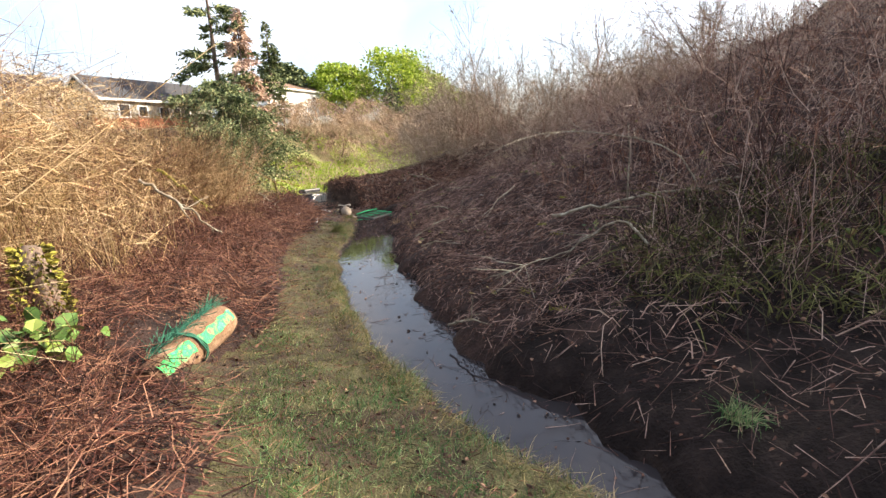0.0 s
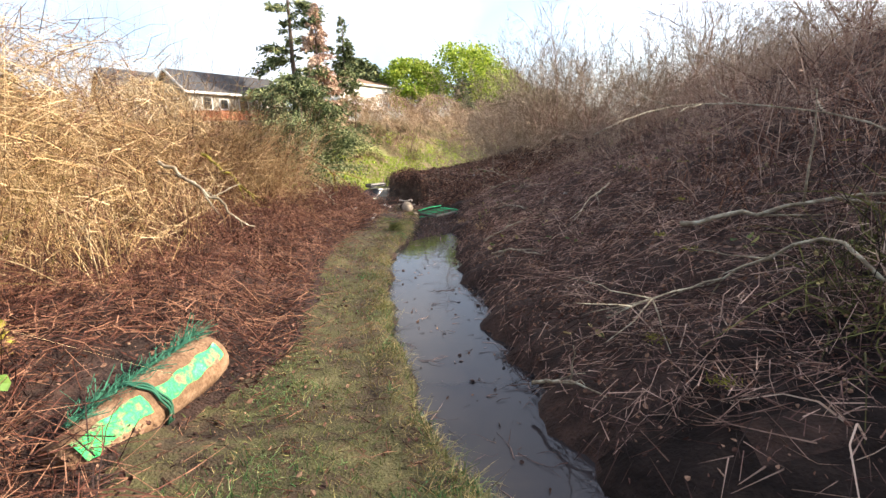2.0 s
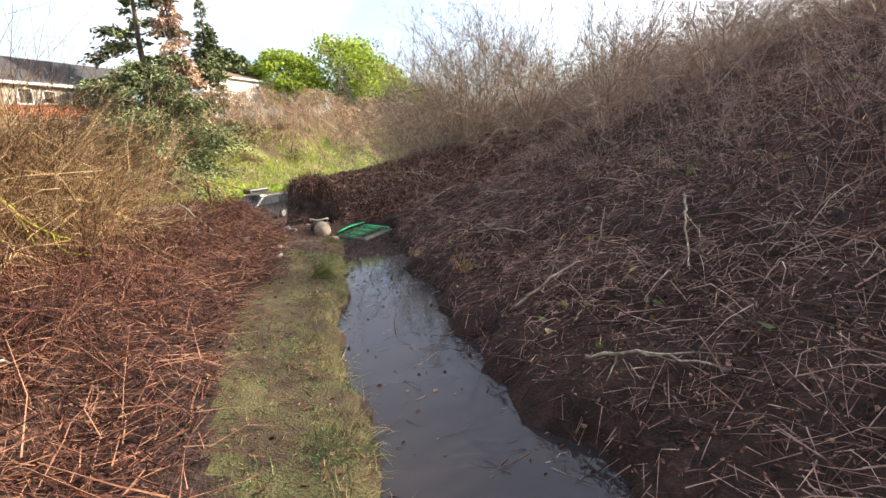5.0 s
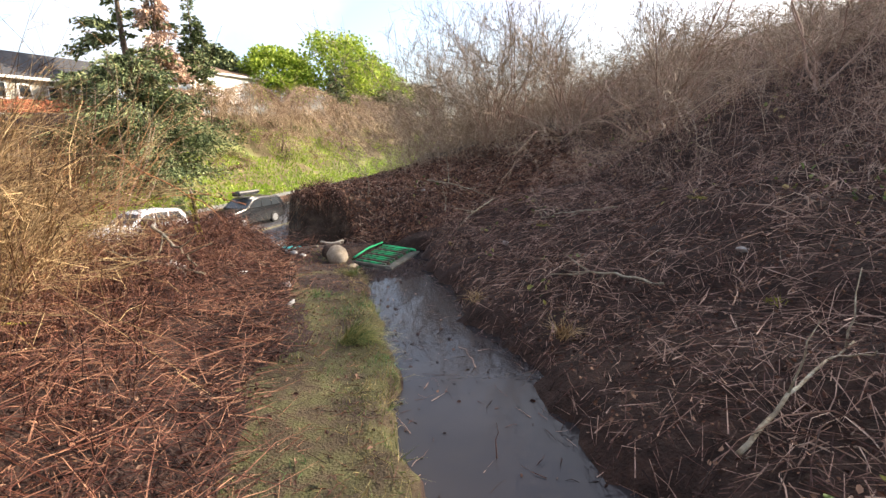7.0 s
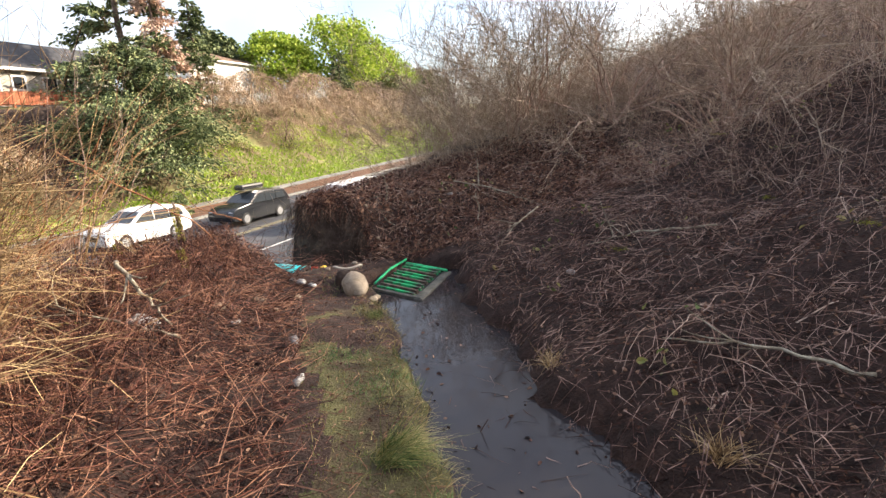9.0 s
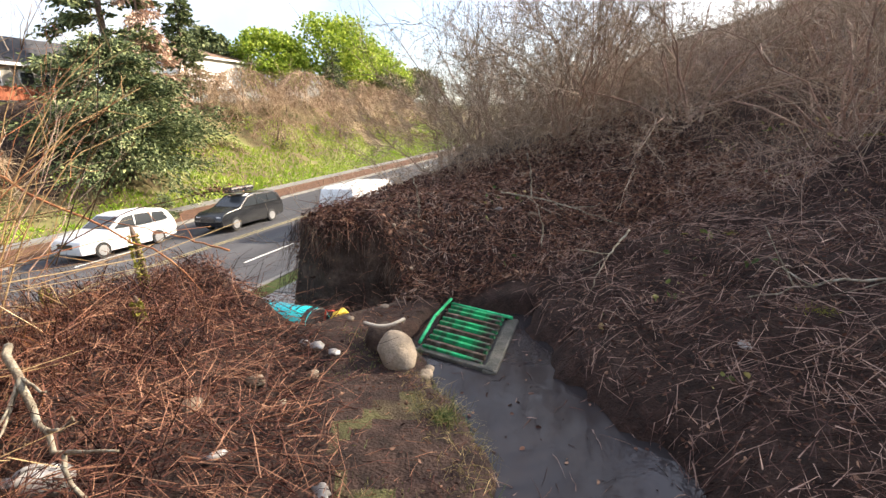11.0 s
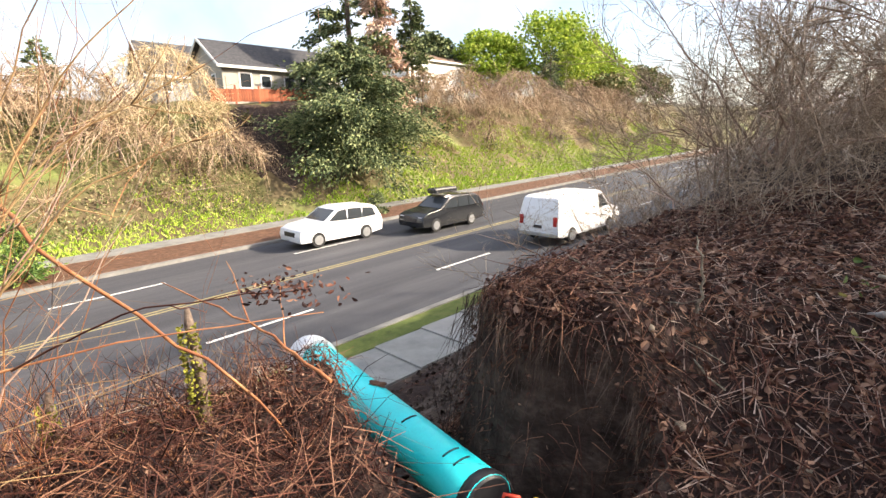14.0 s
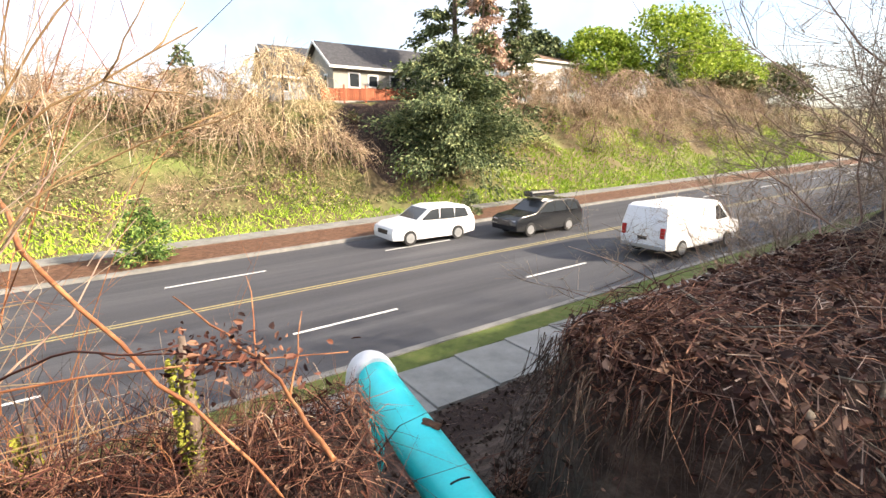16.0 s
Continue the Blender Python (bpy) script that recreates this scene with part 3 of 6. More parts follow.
# tall straw thicket on the sunny side
def thicket():
    x, y, d = scatter(15000, 1.2, 12.8, "left", 2.0, 9.0, 0.9)
    keep = rng.uniform(0, 1, len(x)) < np.clip(0.25 + 0.5 * (d - 2.0), 0, 1) * np.clip((10.2 - y) / 2.2, 0.05, 1.0) * np.where((y < 5.2) & (d < 3.6), 0.0, 1.0)
    x, y, d = x[keep], y[keep], d[keep]
    n = len(x)
    tall = np.clip(0.9 + 0.95 * (d - 2.0), 0.9, 2.6) * rng.uniform(0.75, 1.3, n) * np.where(y > 11.3, 0.75, 1.0)
    way = heading(n, 22, 84)
    way[:, 0] = np.where(d < 4.5, -np.abs(way[:, 0]) * 0.8 + 0.12, way[:, 0])
    bend = droop(n, 0.02, 0.75)
    tall = np.minimum(tall, 2.6)
    end = x + tall * 1.15 * (way[:, 0] + bend[:, 0])
    back = end > np.interp(y, LEFT_Y, LEFT_X) - 2.0
    way[back, 0], bend[back, 0] = -0.2, 0
    a = strands(on_land(x, y, -0.02), way, tall * 1.15, rng.uniform(0.0025, 0.006, n), bend, 3, 3, 0.06)
    m = 7500
    k = rng.integers(0, n, m)
    hb = on_land(x[k], y[k]) + np.stack([0 * k, 0 * k, tall[k] * rng.uniform(0.2, 0.95, m)], 1)
    b = strands(hb, heading(m, -25, 40), np.minimum(rng.uniform(0.4, 1.3, m), 0.25 + 0.4 * (d[k] - 2)), rng.uniform(0.002, 0.006, m), droop(m, 0.05, 0.7), 2, 3, 0.05)
    v, f = joined(a, b)
    stuff("dry_thicket", mesh_of("dry_thicket", v, f, M_straw), "tall sunlit straw-yellow tangle of dry stems", "thicket")
    k = rng.integers(0, n, 5000)
    g = rng.integers(0, n, 1500)
    v, f = strands(on_land(x[g], y[g], -0.02), heading(1500, 30, 80), tall[g] * rng.uniform(0.3, 0.8, 1500), rng.uniform(0.002, 0.005, 1500), droop(1500, 0.1, 0.8), 3, 3, 0.05)
    stuff("mossy_stems", mesh_of("mossy_stems", v, f, M_fern), "yellow-green mossy stems low in the dry thicket", "thicket")
    top = on_land(x[k], y[k]) + np.stack([0 * k, 0 * k, tall[k] * rng.uniform(0.05, 1.0, 5000)], 1)
    v, f = strands(top, heading(5000, -10, 70), rng.uniform(0.3, 0.9, 5000), rng.uniform(0.002, 0.005, 5000), droop(5000, 0, 0.5), 3, 3, 0.04)
    stuff("bramble_canes", mesh_of("bramble_canes", v, f, M_cane), "orange-brown bramble canes woven through dry stems", "thicket")


M_fern = mat("mossy_stem", [(0.07, 0.06, 0.015), (0.17, 0.15, 0.03), (0.30, 0.27, 0.07)], 0.85, 3, 0.0, 30, island=0.5)
thicket()


# leafless brush over the hillside
def brush(name, n, y0, y1, lo, hi, tmin, tmax, material, label, power=1.0, rmax=0.004, lean=35, side=4, fine=2):
    """Brush in clumps on the right bank, lower towards the ditch."""
    x, y, d = scatter(n, y0, y1, "right", lo, hi, power)
    ok = (off_of(x, y) < 1.0) & (fbm(x + 2, y, 1.1) + rng.uniform(-0.9, 0.9, n) > -0.25)
    x, y, d = x[ok], y[ok], d[ok]
    tall = rng.uniform(tmin, tmax, len(x)) * np.clip(0.4 + 0.28 * (d - lo), 0.35, 1) * (1 + 0.25 * fbm(x, y, 0.9))
    brush_at(name, x, y, tall, material, label, rmax, lean, side, fine)


def brush_at(name, x, y, tall, material, label, rmax=0.004, lean=35, side=4, fine=2):
    """Bent stems, each with side twigs and finer twigs on those."""
    n = len(x)
    base, way, bend = on_land(x, y, -0.03), heading(n, lean, 86), droop(n, -0.05, 0.5) * 1.2
    sets = [strands(base, way, tall, rng.uniform(0.4, 1, n) * rmax, bend, 3, 3, 0.03)]
    for k, share, thin in ((side, 0.42, 0.55), (fine, 0.45, 0.4)):
        i = np.repeat(np.arange(len(base)), k)
        m = len(i)
        nb, nw = tips(base[i], way[i], tall[i], bend[i], rng.uniform(0.25, 1.0, m))
        base, way, tall = nb, unit(nw + rng.normal(0, 0.6, (m, 3))), tall[i] * rng.uniform(0.5, 1.2, m) * share
        bend = rng.normal(0, 0.2, (m, 3))
        sets.append(strands(base, way, tall, rng.uniform(0.7, 1.1, m) * rmax * thin, bend, 2 if thin > 0.5 else 1, 3, 0.03, 0.5))
    v, f = joined(*sets)
    stuff(name, mesh_of(name, v, f, material), label, "brush")


def bank_brush(n):
    """Tall brown brush where the left bank falls to the road, and low brush behind the mound."""
    x, y = rng.uniform(-5.4, -2.9, n), rng.uniform(9.8, 12.6, n)
    tall = (1.8 + 0.7 * np.clip(-x - 2.9, 0, 2)) * rng.uniform(0.55, 1.0, n) - land(x, y)
    ok = (tall > 0.4) & (x < -2.8 - 0.5 * (y - 10.2)) & (np.interp(y, LEFT_Y, LEFT_X) - x > 2.3 + 0.4 * fbm(x, y, 2.0))
    brush_at("bank_brush", x[ok], y[ok], tall[ok], M_dusk, "tall tangled golden-brown brush at the bank's edge", 0.006, 45, 4, 2)
    x, y = rng.uniform(-0.8, 4.5, n), rng.uniform(17.3, 23, n)
    ok = off_of(x, y) < 1.2
    x, y = x[ok], y[ok]
    brush_at("bank_brush", x, y, rng.uniform(0.5, 1.5, len(x)), M_twig, "low grey-brown brush behind the dug mound", 0.005, 30, 4, 2)


bank_brush(1500)


def bramble_whips(n):
    """Long arching bramble whips standing over the shaded bank near the start."""
    x, y = rng.uniform(3.0, 6.5, n), rng.uniform(4.0, 8.5, n)
    brush_at("bramble_whips", x, y, rng.uniform(0.9, 1.9, n), M_brush, "long reddish bramble whips arching over the shaded bank", 0.008, 30, 3, 1)


bramble_whips(50)
brush("hillside_brush", 1500, 9, 20, 3.0, 9.5, 1.0, 1.8, M_brush, "tall brown tangled brush high on the hillside", 0.9)
brush("hillside_brush", 1300, 2, 34, 9.0, 18, 1.0, 1.9, M_twig, "grey-brown brush along the top of the hill", 1.0, 0.008)
brush("hillside_brush", 4600, 0, 22, 2.3, 11, 0.5, 1.4, M_brush, "dense brown tangled brush on the hillside", 0.9)
brush("hillside_brush", 3200, 12, 48, 3.0, 16, 0.7, 1.6, M_twig, "grey-brown leafless brush along the hill crest", 0.9, 0.007)
brush("bramble_stand", 900, 1.0, 9, 2.0, 6.5, 0.9, 1.9, M_cane, "thin reddish bramble stems standing on the hillside", 0.8, 0.006, 40, 3, 1)


# short grass along the path
def path_grass():
    x, y, d = scatter(64000, -0.5, 14.0, "left", 0.0, 2.0, 1.0)
    patch = fbm(x, y, 2.3) + 0.5 * fbm(x, y, 6.0)
    keep = (patch + rng.uniform(-0.9, 0.6, len(x)) > -0.3 + 0.4 * sm(6.0, 8.5, y) + 0.35 * sm(11, 13.5, y)) & (rng.uniform(0, 1, len(x)) > sm(0.75, 1.2, d / path_edge(y)))
    x, y, d = x[keep], y[keep], d[keep]
    n = len(x)
    ln = rng.uniform(0.025, 0.075, n) * (1 + 1.3 * (d < 0.12))
    v, f = strands(on_land(x, y, -0.004), heading(n, 25, 85), ln, rng.uniform(0.0012, 0.003, n), droop(n, 0.1, 0.7), 1, 3, 0.02, 0.1)
    stuff("path_grass", mesh_of("path_grass", v, f, M_grass), "short olive and straw-coloured grass on the path", "grass")


path_grass()


def lush_grass():
    """Longer green blades in loose patches along the path."""
    x, y, d = scatter(52000, 0.6, 13.0, "left", -0.02, 1.75, 1.0)
    keep = fbm(x + 5, y, 2.6) + 0.6 * fbm(x, y + 3, 5.5) + rng.uniform(-0.4, 0.4, len(x)) + 0.6 * (1 - sm(3.4, 5.0, y)) > 0.5 + 0.35 * sm(6.0, 8.5, y) + sm(0.75, 1.15, d / path_edge(y))
    x, y = x[keep], y[keep]
    n = len(x)
    v, f = strands(on_land(x, y, -0.004), heading(n, 30, 85), rng.uniform(0.03, 0.12, n), rng.uniform(0.0012, 0.0028, n), droop(n, 0.15, 0.8), 2, 3, 0.02, 0.1)
    stuff("lush_grass", mesh_of("lush_grass", v, f, M_lush), "patches of longer green grass along the path", "grass")


lush_grass()


def edge_fringe():
    """Longer faded blades hanging over the water from the edge of the path."""
    x, y, d = scatter(9000, 0.4, 13.2, "left", -0.06, 0.3, 1.3)
    keep = fbm(x, y * 1.4, 2.2) + rng.uniform(-0.7, 0.7, len(x)) + 0.3 * (1 - sm(3, 5, y)) > 0.0
    x, y = x[keep], y[keep]
    n = len(x)
    way = heading(n, 20, 80)
    way[:, 0] += 0.35
    v, f = strands(on_land(x, y, -0.004), way, rng.uniform(0.06, 0.2, n), rng.uniform(0.0012, 0.0026, n), droop(n, 0.3, 0.9), 2, 3, 0.02, 0.1)
    stuff("edge_grass", mesh_of("edge_grass", v, f, M_fade), "faded tan and olive grass overhanging the ditch", "grass")


M_fade = mat("faded_grass", [(0.12, 0.11, 0.04), (0.24, 0.20, 0.08), (0.40, 0.31, 0.15)], 0.6, 2.5, 0.0, 30, island=0.5, trans=0.2)
edge_fringe()


def path_bits():
    """Broken bits of cane, leaf crumbs and stray stems on the path."""
    x, y, d = scatter(5000, -0.5, 14.6, "left", 0.1, 1.4)
    n = len(x)
    v, f = strands(on_land(x, y, 0.004), heading(n, -3, 12), rng.uniform(0.03, 0.16, n), rng.uniform(0.001, 0.003, n), droop(n, 0, 0.2), 2, 3, 0.03)
    stuff("cane_bits", mesh_of("cane_bits", v, f, M_cane), "broken bits of dead cane on the path", "litter")
    x, y, d = scatter(2200, -0.5, 15.2, "left", 0.15, 1.5)
    n = len(x)
    v, f = leaves(on_land(x, y, rng.uniform(0.002, 0.02, n)), heading(n, -20, 30), rng.uniform(0.012, 0.035, n), 0.6)
    stuff("leaf_litter", mesh_of("leaf_litter", v, f, M_leaf), "scattered brown leaf scraps on the path", "leaves")


path_bits()


def hill_heaps():
    """Arching bramble canes piled in heaps on the shaded side, with hollows between."""
    x, y, d = scatter(9000, 1.0, 17.5, "right", 0.5, 8.0, 1.1)
    ok = (fbm(x + 1, y + 2, 1.5) + 0.5 * fbm(x, y, 3.1) > 0.12) & ~in_trench(x, y, 0.1) & ~keep_clear(x, y) & (off_of(x, y) < 3.0) & ~((x > 1.7) & (y < 3.4))
    x, y, d = x[ok], y[ok], d[ok]
    n = len(x)
    ln = rng.uniform(0.3, 0.95, n) * np.clip(d, 0.4, 1)
    bend = rng.normal(0, 0.18, (n, 3))
    bend[:, 2] = -rng.uniform(0.5, 1.05, n)
    v, f = strands(on_land(x, y, -0.01), heading(n, 25, 62), ln, rng.uniform(0.002, 0.0065, n), bend, 4, 3, 0.02)
    stuff("cane_heaps", mesh_of("cane_heaps", v, f, M_brush), "arching brown bramble canes heaped on the hillside", "canes")
    x, y, d = scatter(2600, 1.0, 16.5, "right", 0.3, 6.0, 1.1)
    ok = (fbm(x + 4, y + 7, 1.3) + 0.6 * fbm(x, y, 3.7) > 0.42) & ~in_trench(x, y, 0.1) & (off_of(x, y) < 3.0)
    x, y = x[ok], y[ok]
    n = len(x)
    v, f = leaves(on_land(x, y, rng.uniform(0.02, 0.16, n)), heading(n, -10, 60), rng.uniform(0.03, 0.085, n), 0.55)
    stuff("hillside_sprigs", mesh_of("hillside_sprigs", v, f, M_grass), "dull green sprigs among dead canes on the hillside", "leaves")


hill_heaps()


def bank_heaps():
    """Arching red-brown canes piled beside the path, with dark hollows between."""
    x, y, d = scatter(17000, 0.5, 14.6, "left", 0.8, 4.2, 1.2)
    ok = (d > path_edge(y) + 0.1) & (fbm(x + 6, y + 1, 1.9) + 0.5 * fbm(x, y, 4.1) > -0.1) & ~in_trench(x, y, 0.1) & ~keep_clear(x, y) & (off_of(x, y) < 3.2) & (np.hypot((x + 0.52) * 1.3, y - 4.3) > 0.55)
    x, y, d = x[ok], y[ok], d[ok]
    n = len(x)
    bend = rng.normal(0, 0.22, (n, 3))
    bend[:, 2] = -rng.uniform(0.3, 0.85, n)
    ln = rng.uniform(0.3, 1.0, n) * np.clip(0.45 + 0.6 * (d - path_edge(y)), 0.4, 1)
    v, f = strands(on_land(x, y, -0.01), heading(n, 25, 78), ln, rng.uniform(0.0016, 0.0042, n), bend, 3, 3, 0.04)
    stuff("cane_heaps", mesh_of("cane_heaps", v, f, M_cane), "arching red-brown bramble canes heaped beside the path", "canes")


bank_heaps()


def bank_scrub(n):
    """Low dead bramble growth between the path's litter and the thicket."""
    x, y, d = scatter(n, 2.2, 12.0, "left", 1.0, 3.4, 1.0)
    ok = (d > path_edge(y) + 0.35) & ~keep_clear(x, y) & (fbm(x, y + 4, 1.6) + rng.uniform(-0.5, 0.5, n) > -0.1) & (np.hypot((x + 0.52) * 1.3, y - 4.2) > 0.7)
    x, y, d = x[ok], y[ok], d[ok]
    tall = rng.uniform(0.2, 0.55, len(x)) * np.clip(0.5 + 0.7 * (d - path_edge(y)), 0.5, 1.6)
    brush_at("bank_scrub", x, y, tall, M_cane, "low red-brown bramble scrub beside the path", 0.004, 25, 4, 2)


bank_scrub(1500)


def mossy_brush(n):
    """Drooping moss-grown stems over a dark hollow near the start of the path."""
    a, r = rng.uniform(0, 2 * math.pi, n), rng.uniform(0, 1, n) ** 0.5
    x, y = 4.0 + 1.15 * r * np.cos(a), 4.7 + 1.1 * r * np.sin(a)
    way = heading(n, 35, 85)
    bend = rng.normal(0, 0.25, (n, 3))
    bend[:, 2] = -rng.uniform(0.4, 1.1, n)
    v, f = strands(on_land(x, y, -0.02), way, rng.uniform(0.35, 0.95, n), rng.uniform(0.003, 0.009, n), bend, 4, 3, 0.025)
    stuff("mossy_brush", mesh_of("mossy_brush", v, f, M_mossdark), "drooping stems coated in dull green moss", "brush")
    k = rng.integers(0, n, n)
    v, f = strands(on_land(x[k], y[k], 0.1), heading(n, 40, 88), rng.uniform(0.35, 1.05, n), rng.uniform(0.002, 0.004, n), droop(n, 0, 0.4), 3, 3, 0.03)
    stuff("bramble_stand", mesh_of("bramble_stand", v[: 350 * 12], f[: 350 * 9], M_cane_dark), "reddish bramble stems standing through mossy brush", "brush")


M_mossdark = mat("dark_moss", [(0.02, 0.018, 0.01), (0.05, 0.045, 0.018), (0.10, 0.10, 0.03), (0.16, 0.16, 0.05)], 0.95, 4, 0.0, 40, island=0.5)
mossy_brush(1100)


def floating_bits():
    """Twigs and leaves lying in the shallow water, more of them near its edges."""
    n = 420
    y = rng.uniform(1.5, 14.0, n)
    l, r = np.interp(y, LEFT_Y, LEFT_X), np.interp(y, RIGHT_Y, RIGHT_X)
    u = rng.beta(0.45, 0.45, n)
    p = np.stack([l + (r - l) * u, y, 0.004 + 0 * y], 1)
    way = heading(n, -2, 5)
    tw = strands(p, way, rng.uniform(0.03, 0.3, n) * rng.uniform(0.3, 1, n), rng.uniform(0.0012, 0.0035, n), droop(n, 0, 0.05) * [1, 1, 0.1], 3, 3, 0.03)
    # bent sticks breaking the surface
    q = np.array([[0.0, 9.15, -0.02], [0.13, 9.04, -0.02], [0.65, 8.8, -0.02], [0.72, 8.55, -0.02], [0.1, 10.2, -0.02], [-0.3, 10.9, -0.02], [0.62, 9.4, -0.02]])
    st = strands(q, heading(len(q), 10, 70), rng.uniform(0.15, 0.4, len(q)), 0.005, droop(len(q), 0, 0.3), 4, 4, 0.04)
    v, f = joined(tw, st)
    stuff("water_twigs", mesh_of("water_twigs", v, f, M_cane_dark), "thin dark twigs lying in the ditch water", "twigs")
    m = 260
    y = rng.uniform(1.5, 13.6, m)
    l, r = np.interp(y, LEFT_Y, LEFT_X), np.interp(y, RIGHT_Y, RIGHT_X)
    u = rng.beta(0.5, 0.5, m)
    v, f = leaves(np.stack([l + (r - l) * u, y, 0.005 + 0 * y], 1), heading(m, -3, 6), rng.uniform(0.012, 0.045, m), 0.6, 0.1)
    stuff("water_leaves", mesh_of("water_leaves", v, f, M_leaf), "small brown leaves floating on the ditch water", "leaves")


floating_bits()


def roots():
    """Fine roots and crumbling sod hanging down the dug face."""
    n = 260
    ta = rng.uniform(-0.2, 1.6, n)
    w = trench_width(ta)
    x, y = PA[0] + PD[0] * ta + PN[0] * w, PA[1] + PD[1] * ta + PN[1] * w
    b = np.stack([x, y, land(x + PN[0] * 0.08, y + PN[1] * 0.08) + 0.03], 1) - np.stack([PN[0] * rng.uniform(0, 0.16, n), PN[1] * rng.uniform(0, 0.16, n), rng.uniform(0, 0.5, n) ** 2], 1)
    way = np.stack([-PN[0] * rng.uniform(0, 0.6, n), -PN[1] * rng.uniform(0, 0.6, n), -np.ones(n)], 1) + rng.normal(0, 0.2, (n, 3))
    v, f = strands(b, way, rng.uniform(0.08, 0.4, n), rng.uniform(0.0015, 0.004, n), droop(n, 0.1, 0.4), 2, 3, 0.05)
    stuff("root_fringe", mesh_of("root_fringe", v, f, M_dirt), "fine dark roots hanging down the dug earth face", "roots")


roots()


def crumbs():
    """Clods and broken cane over the dug slopes below the crest."""
    n = 9000
    x, y = rng.uniform(-8, 2.5, n), rng.uniform(13.5, 24, n)
    o = off_of(x, y)
    ok = ((o > 2.0) & (o < 6.7)) | in_trench(x, y)
    x, y = x[ok], y[ok]
    n = len(x)
    v, f = leaves(on_land(x, y, 0.004), heading(n, -40, 60), rng.uniform(0.02, 0.1, n), 0.9, 0.5)
    stuff("soil_clods", mesh_of("soil_clods", v, f, M_dirt), "dark crumbled soil clods on the dug bank", "soil")
    k = n // 2
    v, f = strands(on_land(x[:k], y[:k], 0.01), heading(k, -25, 25), rng.uniform(0.06, 0.35, k), rng.uniform(0.0015, 0.004, k), droop(k, 0.1, 0.4), 2, 3, 0.04)
    stuff("root_bits", mesh_of("root_bits", v, f, M_cane_dark), "broken roots and canes on the dug bank", "litter")


crumbs()


def grass_tuft(x, y, z, n, length, material, label, lean=0.0):
    b = np.array([[x, y, z]]) + rng.normal(0, 0.035, (n, 3)) * [1, 1, 0.1]
    w = heading(n, 30, 85)
    w[:, 0] += lean
    v, f = strands(b, w, rng.uniform(0.6, 1.1, n) * length, 0.0022, droop(n, 0.3, 0.8), 4, 3, 0.01, 0.1)
    return tagged(new("grass_tuft", mesh_of("grass_tuft", v, f, material)), label, "grass", "grass tufts")


for tx, ty, nn, ln, mm, lb, lean in ((-0.84, 10.55, 420, 0.4, M_grass, "long green grass tuft leaning over the ditch water", 0.9), (-0.95, 12.6, 160, 0.16, M_grass, "small green grass tuft at the ditch edge", 0.0),
                                     (2.75, 2.35, 120, 0.24, M_grass, "green grass tuft on the muddy bank", 0.0), (0.33, 11.4, 110, 0.25, M_straw, "pale dry grass tuft at the water's edge", 0.0),
                                     (0.15, 6.2, 90, 0.12, M_grass, "short green grass tuft by the water", 0.0), (0.75, 10.2, 90, 0.3, M_straw, "pale dry grass tuft among dead canes", 0.0)):
    grass_tuft(tx, ty, float(land(tx, ty)), nn, ln, mm, lb, lean)


# ---- shrubs and trees ----
def bare_shrub(x, y, height, spread, stems, label, material=None, fork=(7, 6, 5), lean=(0, 0), thick=0.02, group="bare shrubs", name="bare_shrub", z=None, upright=40):
    """Leafless shrub: stems from one base, three orders of twigs."""
    material = material or M_twig
    z = float(land(x, y)) if z is None else z
    base = np.zeros((stems, 3))
    base[:, :2] = rng.normal(0, 0.12, (stems, 2))
    way = unit(heading(stems, upright, 85) + np.array([*lean, 0]))
    ln = height * rng.uniform(0.6, 1.0, stems)
    bend = droop(stems, -0.05, 0.25) * spread
    thing = tagged(new(name), label, "shrub", group)
    thing.location = (x, y, z)
    for i in range(stems):
        part("stem", mesh_of("stem", *strands(base[i:i + 1], way[i:i + 1], ln[i], thick * rng.uniform(0.6, 1.1), bend[i:i + 1], 6, 5, 0.02, 0.2), M_brush if material == M_twig else material, True), None, thing)
    sets = []
    rad = thick * 0.35
    for order, k in enumerate(fork):
        idx = np.repeat(np.arange(len(base)), k)
        t = rng.uniform(0.25, 1.0, len(idx))
        nb, nw = tips(base[idx], way[idx], ln[idx], bend[idx], t)
        nl = ln[idx] * rng.uniform(0.25, 0.5, len(idx))
        nway = unit(nw + rng.normal(0, 0.6, (len(idx), 3)) + [0, 0, 0.08])
        nbend = rng.normal(0, 0.2, (len(idx), 3)) + [0, 0, 0.02]
        sets.append(strands(nb, nway, nl, rad * rng.uniform(0.6, 1.1, len(idx)), nbend, 3 if order < 1 else (2 if order < 2 else 1), 3, 0.04, 0.35))
        base, way, ln, bend = nb, nway, nl, nbend
        rad *= 0.6
    v, f = joined(*sets)
    tagged(part("crown", mesh_of("crown", v, f, material), material, thing), kind="stuff")
    return thing


